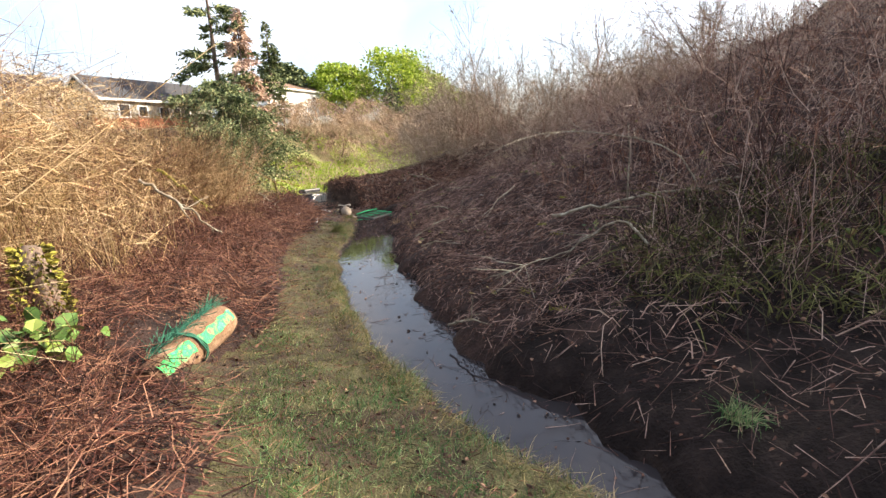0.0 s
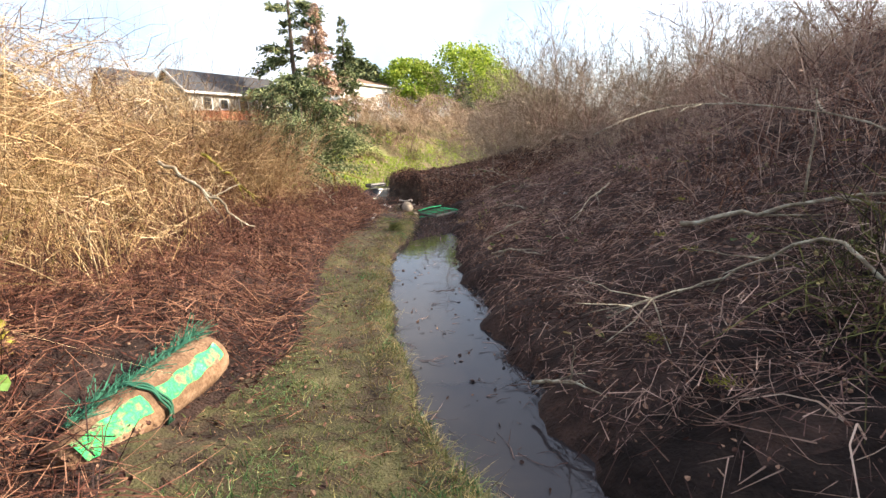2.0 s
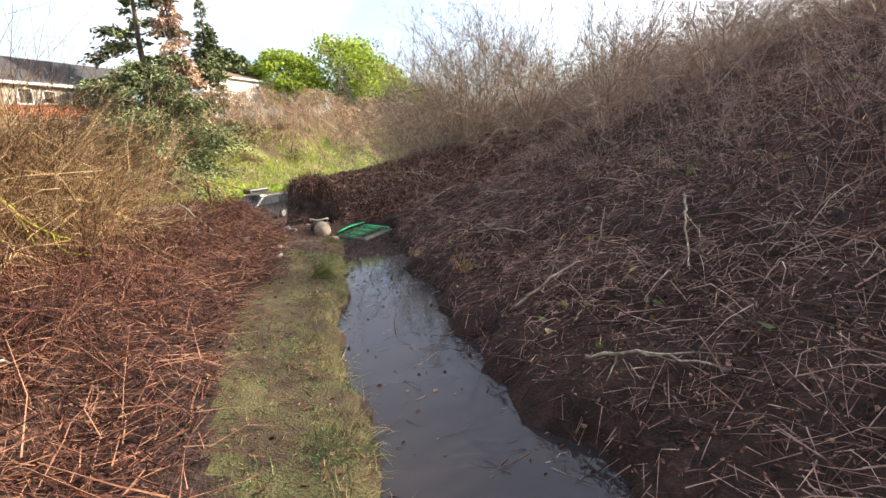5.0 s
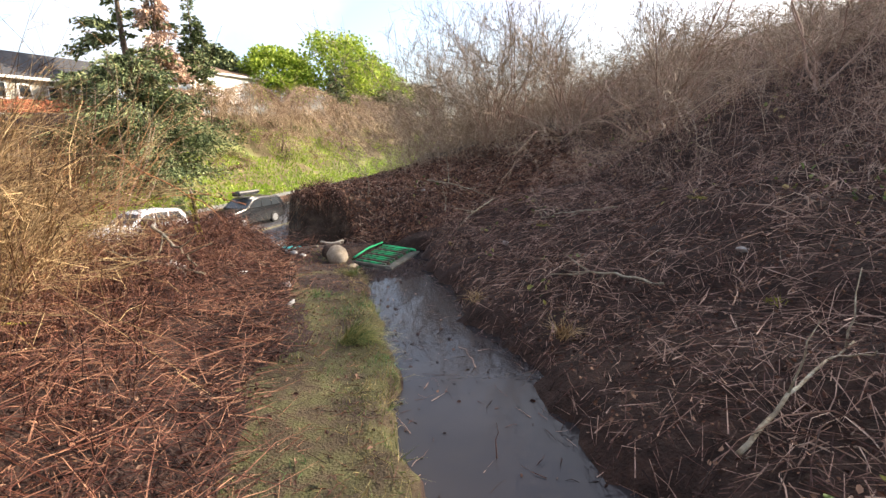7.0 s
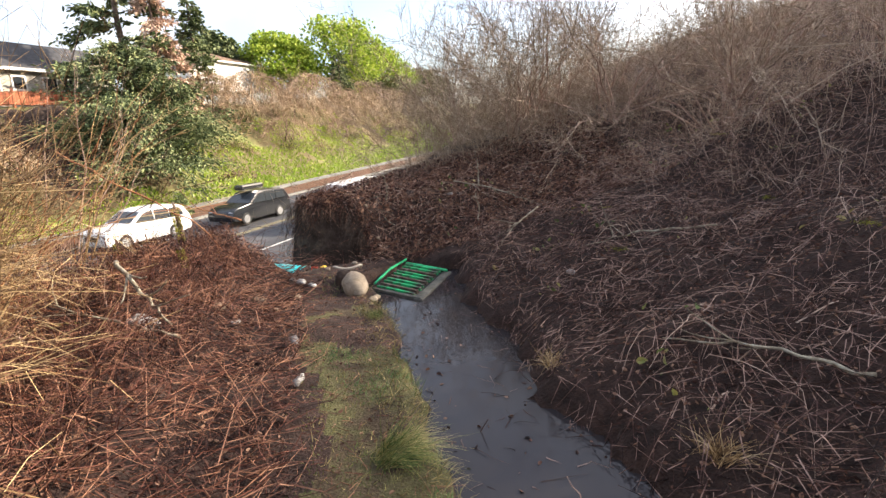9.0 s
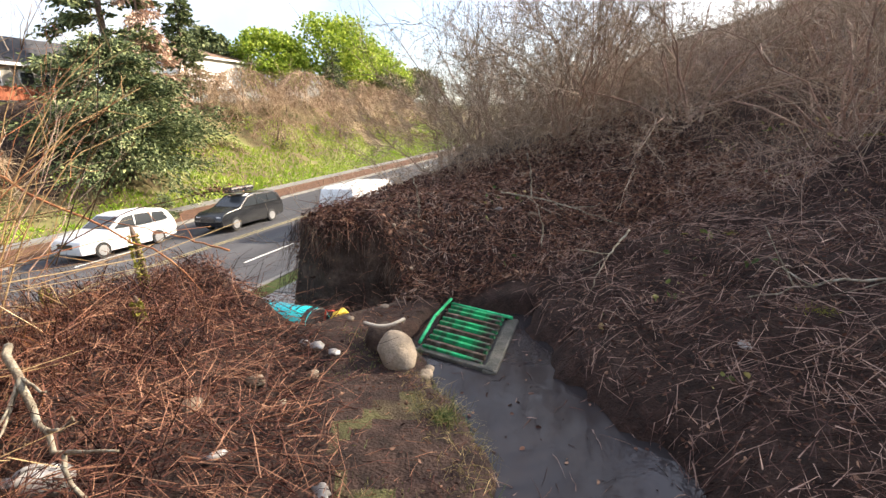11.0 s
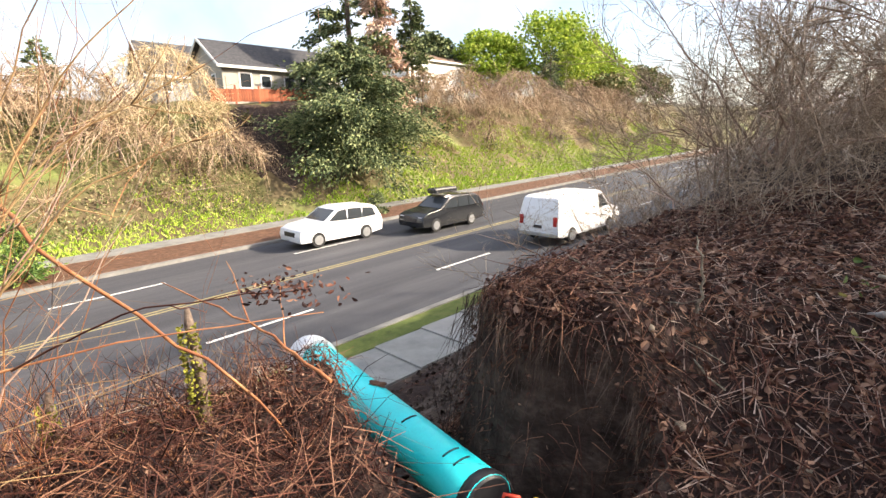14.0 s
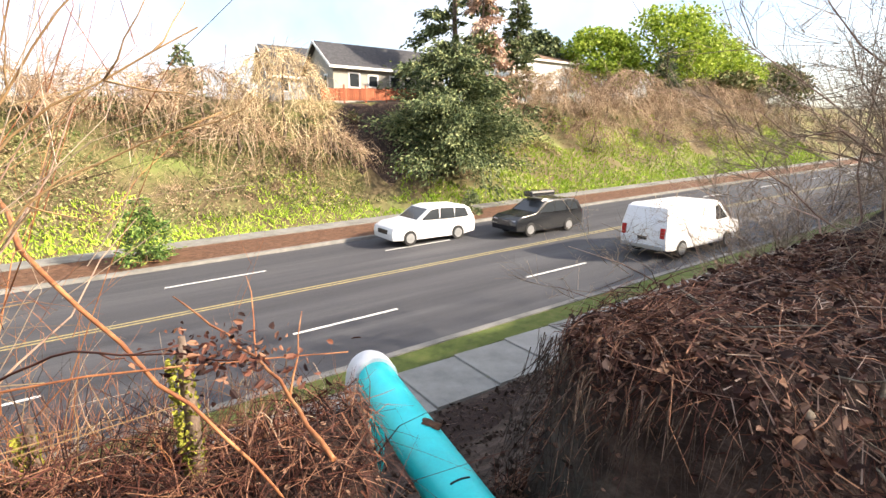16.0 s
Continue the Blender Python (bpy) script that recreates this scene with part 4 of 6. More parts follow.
def conifer(x, y, height, radius, label, sprays=9000, material=None, name="fir_tree", z=None, bare=0.08, droopy=0.25, size=0.34, branches=170, ragged=0.35, taper=0.75):
    material = material or M_fir
    z = float(land(x, y)) if z is None else z
    thing = tagged(new(name), label, "tree", "conifers")
    thing.location = (x, y, z - 0.1)
    r0 = height * 0.018
    part("trunk", mesh_of("trunk", *strands([[0, 0, 0]], [[0, 0, 1]], height, r0, [[0, 0, 0]], 10, 9, 0.003, 0.08), M_bark, True), M_bark, thing)
    h = bare + (1 - bare) * rng.uniform(0, 1, branches) ** 0.9
    reach = radius * (1 - h) ** taper * rng.uniform(1 - ragged, 1.12, branches) + 0.12
    b = np.stack([0 * h, 0 * h, h * height * 0.98], 1)
    w = heading(branches, -5, 25)
    bend = np.zeros((branches, 3))
    bend[:, 2] = -droopy * rng.uniform(0.4, 1.3, branches)
    tagged(part("branchwork", mesh_of("branchwork", *strands(b, w, reach, 0.012 * height / 6, bend, 4, 4, 0.02, 0.2), M_bark), M_bark, thing), kind="stuff")
    idx = rng.choice(branches, sprays, p=reach ** 1.3 / (reach ** 1.3).sum())
    t = rng.uniform(0.12, 1.0, sprays) ** 0.75
    pb, pw = tips(b[idx], w[idx], reach[idx], bend[idx], t)
    off = rng.normal(0, 1, (sprays, 3)) * (reach[idx] * 0.11 + 0.02)[:, None] * np.array([1, 1, 0.45])
    sw = unit(pw + rng.normal(0, 0.5, (sprays, 3)) + [0, 0, -0.15])
    v, f = leaves(pb + off, sw, size * rng.uniform(0.5, 1.2, sprays), 0.36, 0.3)
    part("crown", mesh_of("crown", v, f, material), material, thing)
    return thing


def leafy_tree(x, y, height, radius, label, n=9000, material=None, name="leafy_tree", z=None, low=0.25, size=0.5, clumps=60):
    material = material or M_maple
    z = float(land(x, y)) if z is None else z
    thing = tagged(new(name), label, "tree", "leafy trees")
    thing.location = (x, y, z - 0.1)
    part("trunk", mesh_of("trunk", *strands([[0, 0, 0]], [[0, 0, 1]], height * 0.7, height * 0.025, [[0.03, 0.02, 0]], 8, 8, 0.01, 0.3), M_bark, True), M_bark, thing)
    nb = 26
    tb = np.stack([0 * np.arange(nb), 0 * np.arange(nb), height * rng.uniform(low * 0.8, 0.65, nb)], 1)
    w = heading(nb, 15, 70)
    tagged(part("branchwork", mesh_of("branchwork", *strands(tb, w, radius * rng.uniform(0.7, 1.1, nb), height * 0.008, droop(nb, -0.2, 0.1), 5, 5, 0.03, 0.2), M_bark), M_bark, thing), kind="stuff")
    a, e = rng.uniform(0, 2 * math.pi, clumps), rng.uniform(-0.6, 1, clumps)
    rr = np.sqrt(np.clip(1 - e * e * 0.9, 0.05, 1)) * rng.uniform(0.55, 1.0, clumps)
    mid = (low + 1) / 2 * height
    c = np.stack([np.cos(a) * rr * radius, np.sin(a) * rr * radius, mid + e * (1 - low) / 2 * height * 0.95], 1)
    k = rng.integers(0, clumps, n)
    p = c[k] + unit(rng.normal(0, 1, (n, 3))) * (radius * 0.24 * rng.uniform(0.3, 1.15, n) ** 0.6)[:, None] * [1, 1, 0.8]
    v, f = leaves(p, heading(n, -50, 50), size * rng.uniform(0.5, 1.2, n), 0.75, 0.2)
    part("crown", mesh_of("crown", v, f, material), material, thing)
    return thing


# bare shrubs by the bank, at the hill's edge
for sx, sy, hh, st in ((1.9, 18.4, 3.1, 14), (3.4, 17.4, 3.3, 14), (1.0, 19.9, 3.4, 14), (4.4, 15.6, 3.3, 14), (5.8, 17.3, 3.5, 14), (6.6, 14.8, 3.0, 12), (5.4, 13.4, 2.8, 12), (7.4, 12.6, 2.8, 12), (7.2, 19.5, 2.6, 10), (-0.6, 22.6, 3.9, 16), (0.9, 21.4, 4.0, 16), (2.4, 20.2, 3.4, 14), (0.6, 25.0, 4.4, 16), (2.6, 24.0, 4.3, 16), (4.6, 22.4, 2.8, 14), (3.4, 28.0, 3.6, 14), (6.4, 26.5, 2.6, 10), (5.4, 33.0, 3.4, 10), (2.8, 18.9, 3.3, 14), (0.15, 20.4, 3.3, 13)):
    bare_shrub(sx, sy, hh * 0.94, 1.5, st, "tall leafless grey-brown shrub on the bank", fork=(8, 6, 5), thick=0.022, upright=22)


# ---- solid helpers ----
def box(bm, x0, x1, y0, y1, z0, z1, bevel=0.0):
    g = bmesh.ops.create_cube(bm, size=1.0)["verts"]
    for v in g:
        v.co = Vector(((x0 + x1) / 2 + v.co.x * (x1 - x0), (y0 + y1) / 2 + v.co.y * (y1 - y0), (z0 + z1) / 2 + v.co.z * (z1 - z0)))
    if bevel:
        es = list({e for v in g for e in v.link_edges})
        bmesh.ops.bevel(bm, geom=es, offset=bevel, segments=2, affect="EDGES", profile=0.6)
    return g


def boxed(name, dims, material, parent=None, label="", bevel=0.0):
    bm = bmesh.new()
    box(bm, *dims, bevel)
    return part(name, bm, material, parent, label)


def tube(points, radius, sides=12, material=None, name="tube", parent=None, label="", closed=True):
    """A round tube along a line of points; radius may be a list."""
    P = np.asarray(points, float)
    n = len(P)
    R = np.broadcast_to(radius, (n,))
    T = unit(np.gradient(P, axis=0))
    ref = np.array([0, 0, 1.0]) if abs(T[0][2]) < 0.8 else np.array([1.0, 0, 0])
    p = unit(np.cross(T[0], ref))
    v = []
    for i in range(n):
        p = unit(p - T[i] * (p @ T[i]))
        q = np.cross(T[i], p)
        a = np.arange(sides) * 2 * math.pi / sides
        v.append(P[i] + R[i] * (np.cos(a)[:, None] * p + np.sin(a)[:, None] * q))
    v = np.concatenate(v)
    i = np.arange(n - 1)[:, None] * sides
    j = np.arange(sides)[None]
    jn = (j + 1) % sides
    f = np.stack([i + j, i + jn, i + sides + jn, i + sides + j], -1).reshape(-1, 4).tolist()
    if closed:
        f += [list(range(sides))[::-1], [(n - 1) * sides + k for k in range(sides)]]
    me = bpy.data.meshes.new(name)
    me.from_pydata(v.tolist(), [], f)
    me.materials.append(material)
    me.polygons.foreach_set("use_smooth", [len(q) == 4 for q in f])
    ob = new(name, me)
    if parent:
        ob.parent = parent
    if label:
        ob["label"] = label
    return ob


def lump(name, size, material, seed=0, parent=None, rough=0.18, sub=3):
    """A rounded uneven stone."""
    bm = bmesh.new()
    bmesh.ops.create_icosphere(bm, subdivisions=sub, radius=1.0)
    for v in bm.verts:
        k = 1 + rough * noise.noise(v.co * 1.6 + Vector((seed * 7.1, 0, 0))) + 0.3 * rough * noise.noise(v.co * 5)
        v.co = Vector((v.co.x * size[0] * k, v.co.y * size[1] * k, v.co.z * size[2] * k))
    return part(name, bm, material, parent, smooth=True)


def plain(name, c, rough=0.5, metal=0.0, spec=0.5):
    return mat(name, [tuple(x * 0.86 for x in c), c, tuple(min(1, x * 1.08) for x in c)], rough, 4, 0.05, 40, metal, spec=spec)


M_aqua = mat("aqua_plastic", [(0.01, 0.68, 0.70), (0.01, 0.78, 0.80), (0.04, 0.82, 0.83)], 0.35, 3, 0.03, 60, spec=0.5)
M_white = mat("white_plastic", [(0.66, 0.67, 0.68), (0.76, 0.77, 0.78)], 0.45, 5, 0.05, 50)
M_green = mat("green_spray", [(0.01, 0.20, 0.08), (0.02, 0.45, 0.18), (0.06, 0.62, 0.28)], 0.6, 14, 0.2, 60)
M_steel = mat("rusted_steel", [(0.04, 0.03, 0.025), (0.09, 0.065, 0.05), (0.20, 0.18, 0.16)], 0.75, 12, 0.5, 60, 0.3)
M_wetconc = mat("wet_concrete", [(0.035, 0.04, 0.033), (0.07, 0.07, 0.06), (0.13, 0.125, 0.11)], 0.7, 7, 0.5, 50)
M_stone = mat("tan_stone", [(0.15, 0.12, 0.085), (0.24, 0.195, 0.145), (0.32, 0.275, 0.22)], 0.9, 8, 0.3, 60)
M_yel = plain("yellow_plastic", (0.62, 0.42, 0.03))
M_red = plain("red_ribbon", (0.55, 0.05, 0.02))
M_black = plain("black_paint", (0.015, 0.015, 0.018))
M_wood = mat("split_wood", [(0.08, 0.045, 0.025), (0.20, 0.12, 0.07), (0.36, 0.24, 0.155)], 0.85, 7, 0.6, 50)
M_moss = mat("moss", [(0.10, 0.11, 0.015), (0.22, 0.22, 0.03), (0.36, 0.34, 0.05)], 0.95, 12, 0.8, 80)
M_lichen = mat("lichen_bark", [(0.10, 0.08, 0.06), (0.22, 0.19, 0.14), (0.42, 0.42, 0.34)], 0.9, 14, 0.6, 60)
M_ivy = mat("ivy_leaf", [(0.04, 0.09, 0.02), (0.10, 0.18, 0.04), (0.22, 0.28, 0.06)], 0.45, 3, 0.0, 30, island=0.5)
M_rope = plain("green_rope", (0.02, 0.12, 0.07), 0.8)
M_orange = mat("orange_cane", [(0.15, 0.05, 0.024), (0.27, 0.105, 0.045), (0.42, 0.21, 0.09)], 0.6, 8, 0.1, 40, island=0.3)
M_straw_b = M_straw


# ---- pipe in the trench ----
def drain_pipe():
    thing = tagged(new("drain_pipe"), "aqua plastic drain pipe with white elbow in the trench", "pipe")
    a, b = np.array([-1.93, 14.84, -0.08]), np.array([-4.0, 16.55, -0.22])
    d = unit(b - a)
    pts = [a + (b - a) * t for t in np.linspace(0, 1, 8)]
    tube(pts, 0.165, 28, M_aqua, "pipe_run", thing, "aqua pipe with black stencil marks")
    tube([a - d * 0.015, a + d * 0.02, a + d * 0.07], [0.15, 0.178, 0.17], 20, M_black, "end_wrap", thing, "black plastic wrapped round the end")
    e = []
    for t in np.linspace(0, 1, 9):
        ang = t * math.pi / 2
        e.append(b + d * (0.02 + 0.26 * math.sin(ang)) + np.array([0, 0, -0.26 * (1 - math.cos(ang))]))
    e = [b - d * 0.12] + e + [e[-1] + np.array([0, 0, -0.14])]
    tube(e, 0.195, 28, M_white, "elbow", thing, "white plastic elbow fitting")
    low = e[-1]
    tube([low + [0, 0, 0.05], low + [0, 0, -0.4], low + d * 0.1 + [0, 0, -0.75], low + d * 0.55 + [0, 0, -1.25]], 0.165, 24, M_aqua, "downpipe", thing)
    for k, t in enumerate((0.08, 0.12, 0.30)):
        side = unit(np.cross(d, [0, 0, 1.0]))
        c = a + (b - a) * t
        arc = [c + 0.167 * (side * math.cos(q) + np.array([0, 0, 1.0]) * math.sin(q)) for q in np.linspace(1.3, 2.0, 6)]
        tube(arc, 0.006, 5, M_black, "stencil_mark", thing)
    # dried mud smear on the run
    c = a + (b - a) * 0.52
    ob = lump("mud_smear", (0.07, 0.04, 0.012), M_mulch, 3, thing, 0.6)
    ob.location = c + np.array([0.03, 0.05, 0.165])
    return thing


drain_pipe()


def coupling():
    thing = tagged(new("pipe_clamp"), "yellow clamp with red ribbon at the pipe's end", "clamp")
    thing.location = (-1.72, 14.66, -0.02)
    tube([(-0.05, -0.05, 0.02), (0, 0, 0.09), (0.06, 0.05, 0.1), (0.1, 0.09, 0.03)], 0.035, 10, M_yel, "clamp_body", thing)
    tube([(-0.12, 0.03, 0.02), (-0.1, 0.06, 0.12), (-0.03, 0.08, 0.1), (0.0, 0.1, 0.0)], 0.012, 6, M_red, "ribbon", thing)
    tube([(-0.2, -0.08, -0.02), (-0.1, -0.03, 0.02), (0.12, 0.1, 0.0)], 0.014, 6, M_black, "hose", thing)
    return thing


coupling()


# ---- grating over the inlet ----
M_patchy = mat("sprayed_steel", [(0.02, 0.018, 0.016), (0.05, 0.045, 0.04), (0.01, 0.33, 0.12), (0.02, 0.45, 0.17)], 0.55, 4.5, 0.3, 40, obj=True)


def grating():
    thing = tagged(new("drain_grate"), "rusty steel drain grate sprayed green over the ditch", "grate")
    p = {"fl": np.array([-0.58, 14.77, 0.04]), "fr": np.array([-0.09, 14.25, 0.04]), "nl": np.array([-0.98, 13.82, 0.04]), "nr": np.array([-0.5, 13.36, 0.03])}
    n = 10
    for i in range(n):
        t = (i + 0.4) / n
        a, b = p["nl"] + (p["fl"] - p["nl"]) * t, p["nr"] + (p["fr"] - p["nr"]) * t
        a, b = a + (b - a) * 0.03, a + (b - a) * 0.88
        bm = bmesh.new()
        L = np.linalg.norm(b - a)
        box(bm, 0, L, -0.016, 0.016, -0.028, 0.014, 0.005)
        painted = i % 3 != 1
        ob = part("bar", bm, M_patchy if painted else M_steel, thing, "green-sprayed bar" if painted else "")
        d = unit(b - a)
        ob.matrix_local = Matrix.Translation(a) @ Vector((1, 0, 0)).rotation_difference(Vector(d)).to_matrix().to_4x4()
    tube([p["nl"] + [0.0, 0.0, 0.04], (p["nl"] + p["fl"]) / 2 + [-0.02, 0.02, 0.06], p["fl"] + [0, 0, 0.05]], 0.015, 8, M_green, "edge_rail", thing, "green-sprayed edge rail")
    tube([p["fl"], p["fr"]], 0.017, 8, M_green, "edge_rail", thing)
    for a, b, w, nm in ((p["nl"], p["nr"], 0.06, "near_curb"), (p["nr"], p["fr"], 0.11, "side_curb")):
        L = np.linalg.norm(b - a)
        bm = bmesh.new()
        box(bm, -0.04, L + 0.04, -w / 2, w / 2, -0.2, -0.01, 0.015)
        ob = part(nm, bm, M_wetconc, thing, "wet mossy concrete rim")
        ob.matrix_local = Matrix.Translation(a) @ Vector((1, 0, 0)).rotation_difference(Vector(unit((b - a) * [1, 1, 0]))).to_matrix().to_4x4()
    # black sheet just above the water, standing in for the shade between bars
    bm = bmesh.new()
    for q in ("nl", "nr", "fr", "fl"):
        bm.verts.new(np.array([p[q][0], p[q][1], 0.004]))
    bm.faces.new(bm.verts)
    part("sump_shade", bm, M_black, thing, "flat black sheet painted as shade under the bars")
    return thing


grating()


M_rim_tan = plain("pale_rope", (0.42, 0.38, 0.32), 0.8)


def sandbag():
    thing = tagged(new("sandbag"), "tan weathered sandbag with a pale rope rim", "sandbag")
    thing.location = (-1.17, 13.42, float(land(-1.17, 13.42)) + 0.06)
    bag = lump("bag", (0.135, 0.2, 0.125), M_stone, 2, thing, 0.1)
    bag.rotation_euler = (0.35, 0, 0.25)
    ob = lump("neck", (0.15, 0.14, 0.12), M_dirt, 5, thing, 0.2)
    ob.location = (-0.09, 0.27, 0.0)
    arc = [(-0.08 + 0.15 * math.cos(q), 0.22 + 0.07 * math.sin(q), 0.13 - 0.05 * math.sin(q) + 0.03 * math.cos(2 * q)) for q in np.linspace(-3.4, 0.5, 20)]
    tube(arc, 0.013, 7, M_rim_tan, "rope", thing, "pale rope rim")
    return thing


sandbag()
for k, (x, y, s) in enumerate(((-0.98, 13.28, 0.06), (-0.95, 13.38, 0.05), (-1.0, 13.2, 0.045), (-0.93, 13.5, 0.04), (-0.88, 13.22, 0.03), (-1.9, 12.9, 0.04), (-1.75, 13.25, 0.05), (-2.1, 13.15, 0.07), (-2.35, 12.75, 0.07), (-1.55, 14.2, 0.04), (-1.25, 14.55, 0.045),
                              (-0.95, 15.2, 0.04), (-0.4, 15.1, 0.035), (0.3, 16.9, 0.06), (0.9, 17.2, 0.05), (-0.2, 16.3, 0.05), (-1.1, 15.5, 0.035), (0.55, 15.7, 0.06))):
    ob = lump("stone", (s, s * 0.8, s * 0.6), M_stone, k, None, 0.25, 2)
    ob.location, ob.rotation_euler = (x, y, float(land(x, y)) + s * 0.3), (0, 0, k * 1.3)
    tagged(ob, "small tan rounded stone on the ground", "stone", "stones")


# ---- log with green paint ----
M_spray = mat("worn_spray_paint", [(0.11, 0.065, 0.04), (0.24, 0.17, 0.11), (0.03, 0.42, 0.12), (0.06, 0.58, 0.18), (0.25, 0.62, 0.33)], 0.7, 11, 0.5, 60)
def log():
    thing = tagged(new("log"), "short weathered log with green spray paint and green rope", "log")
    a, b = np.array([-0.53, 3.72, 0.25]), np.array([-0.41, 4.60, 0.39])
    d = unit(b - a)
    up = unit(np.array([0.45, -0.35, 0.8]) - d * (np.array([0.45, -0.35, 0.8]) @ d))
    side = np.cross(d, up)
    pts = [a + (b - a) * t + 0.008 * np.sin(9 * t) * side for t in np.linspace(0, 1, 10)]
    tube(pts, [0.118, 0.128, 0.13, 0.132, 0.135, 0.135, 0.137, 0.138, 0.134, 0.12], 16, M_wood, "trunk_piece", thing)
    for t0, t1, q0, q1, nm in ((0.05, 0.42, -0.75, 0.0, "paint_patch"), (0.5, 0.95, -0.85, -0.2, "paint_patch")):
        m, k = 24, 12
        t, q = np.meshgrid(np.linspace(t0, t1, m), np.linspace(q0, q1, k), indexing="ij")
        q = q + 0.07 * np.sin(9 * t) + 0.05 * np.sin(41 * t)
        c = a + (b - a) * t[..., None] + 0.008 * np.sin(9 * t)[..., None] * side
        v = c + 0.1405 * (up * np.cos(q)[..., None] - side * np.sin(q)[..., None])
        i = (np.arange(m - 1)[:, None] * k + np.arange(k - 1)).ravel()
        part(nm, mesh_of(nm, v.reshape(-1, 3), np.stack([i, i + 1, i + k + 1, i + k], 1), M_spray, True), None, thing, "worn bright green spray paint")
    c = a + (b - a) * 0.46
    for j in range(3):
        tube([c + 0.145 * (up * math.cos(q) + side * math.sin(q)) + d * (0.03 * math.sin(q) + 0.012 * j + 0.006 * math.sin(7 * q + j)) for q in np.linspace(-1.9, 1.9, 22)], 0.006, 5, M_rope, "rope", thing, "dark green rope")
    # frayed netting along the upper edge
    n = 420
    t = rng.uniform(0.12, 0.98, n)
    w = 0.95 + 0.25 * rng.normal(0, 1, n)
    p = a + (b - a) * t[:, None] + 0.142 * (up * np.cos(w)[:, None] - side * np.sin(w)[:, None])
    v, f = strands(p, d + rng.normal(0, 0.45, (n, 3)), rng.uniform(0.04, 0.14, n), rng.uniform(0.0015, 0.0035, n), rng.normal(0, 0.25, (n, 3)), 3, 3, 0.05, 0.8)
    tagged(part("netting", mesh_of("netting", v, f, M_rope), None, thing, "frayed dark green netting"), kind="stuff")
    return thing


log()


M_jug = mat("dirty_plastic", [(0.13, 0.12, 0.105), (0.3, 0.29, 0.28), (0.5, 0.5, 0.5)], 0.5, 10, 0.1, 50)


def ceramic_jug():
    thing = tagged(new("plastic_jug"), "dirty white plastic jug half buried in canes", "jug")
    thing.location = (-2.6, 11.94, float(land(-2.6, 11.94)) + 0.08)
    thing.rotation_euler, thing.scale = (0.5, -0.9, 0.4), (0.65, 0.65, 0.65)
    tube([(0, 0, -0.16), (0, 0, -0.13), (0, 0, 0.06), (0, 0, 0.12), (0, 0, 0.15), (0, 0, 0.19)], [0.085, 0.1, 0.1, 0.07, 0.03, 0.028], 18, M_jug, "body", thing)
    tube([(0.03, 0, 0.15), (0.09, 0, 0.13), (0.11, 0, 0.06), (0.095, 0, 0.0)], 0.012, 7, M_jug, "handle", thing)
    return thing


ceramic_jug()


# ---- single branches and posts ----
def branch(points, radius, material, label, twigs=5, name="fallen_branch", tw=0.35, group="branches"):
    thing = tagged(new(name), label, "branch", group)
    P = np.asarray(points, float)
    t = np.linspace(0, 1, 14)
    k = np.linspace(0, 1, len(P))
    Q = np.stack([np.interp(t, k, P[:, i]) for i in range(3)], 1)
    Q[1:-1] = (Q[:-2] + 2 * Q[1:-1] + Q[2:]) / 4
    Q[1:-1] += rng.normal(0, radius * 0.7, (12, 3))
    tube(Q, np.linspace(radius, radius * 0.35, 14), 7, material, "stem", thing)
    L = np.linalg.norm(P[-1] - P[0])
    for j in range(twigs):
        i = 3 + int(rng.integers(0, 10))
        w = unit(unit(Q[i] - Q[i - 1]) + rng.normal(0, 0.6, 3))
        e = [Q[i] + w * L * tw * s * rng.uniform(0.9, 1.1) + np.array([0, 0, 0.04 * s * s]) + rng.normal(0, 0.012, 3) * s for s in np.linspace(0, 1, 5)]
        tube(e, np.linspace(radius * 0.5, radius * 0.2, 5), 5, material, "twig", thing)
    return thing


branch([(1.81, 5.6, 1.55), (2.3, 6.1, 1.74), (2.75, 6.3, 1.78), (3.3, 6.1, 1.7), (3.75, 5.75, 1.53), (3.9, 5.6, 1.1), (4.0, 5.5, 0.7)][::-1], 0.009, M_lichen, "long pale arching bramble cane over the hillside", 5, "arching_cane", 0.12)
branch([(3.05, 4.75, 0.8), (2.9, 4.92, 1.04), (2.7, 5.2, 0.8), (2.54, 5.44, 0.6), (2.2, 5.2, 0.6), (1.83, 5.02, 0.5)], 0.011, M_lichen, "pale dead branch lying on the hillside litter", 11)
branch([(2.6, 6.3, 0.85), (3.4, 6.0, 1.05), (4.4, 5.6, 1.25)], 0.02, M_lichen, "thick lichen-grey fallen branch on the hillside", 4)
for a, b in (((3.07, 5.26, 0.42), (3.34, 5.32, 0.28)), ((3.29, 4.82, 0.48), (3.62, 4.86, 0.36))):
    branch([a, b], 0.04, M_moss, "short moss-covered stick on the shaded bank", 0, "mossy_stick")
branch([(-2.25, 6.78, 1.46), (-2.0, 6.86, 1.28), (-1.7, 6.95, 1.0), (-1.55, 7.0, 0.75)], 0.022, M_lichen, "leaning lichen-covered stick in the dry thicket", 4)
branch([(-3.0, 12.5, 0.85), (-2.6, 12.0, 0.72), (-2.3, 11.72, 0.55)], 0.02, M_lichen, "lichen-spotted fallen stick on red-brown litter", 5)
branch([(-2.2, 11.6, 0.5), (-2.7, 11.75, 0.6), (-3.2, 11.9, 0.72)], 0.012, M_lichen, "thin pale stick lying on the litter", 2)


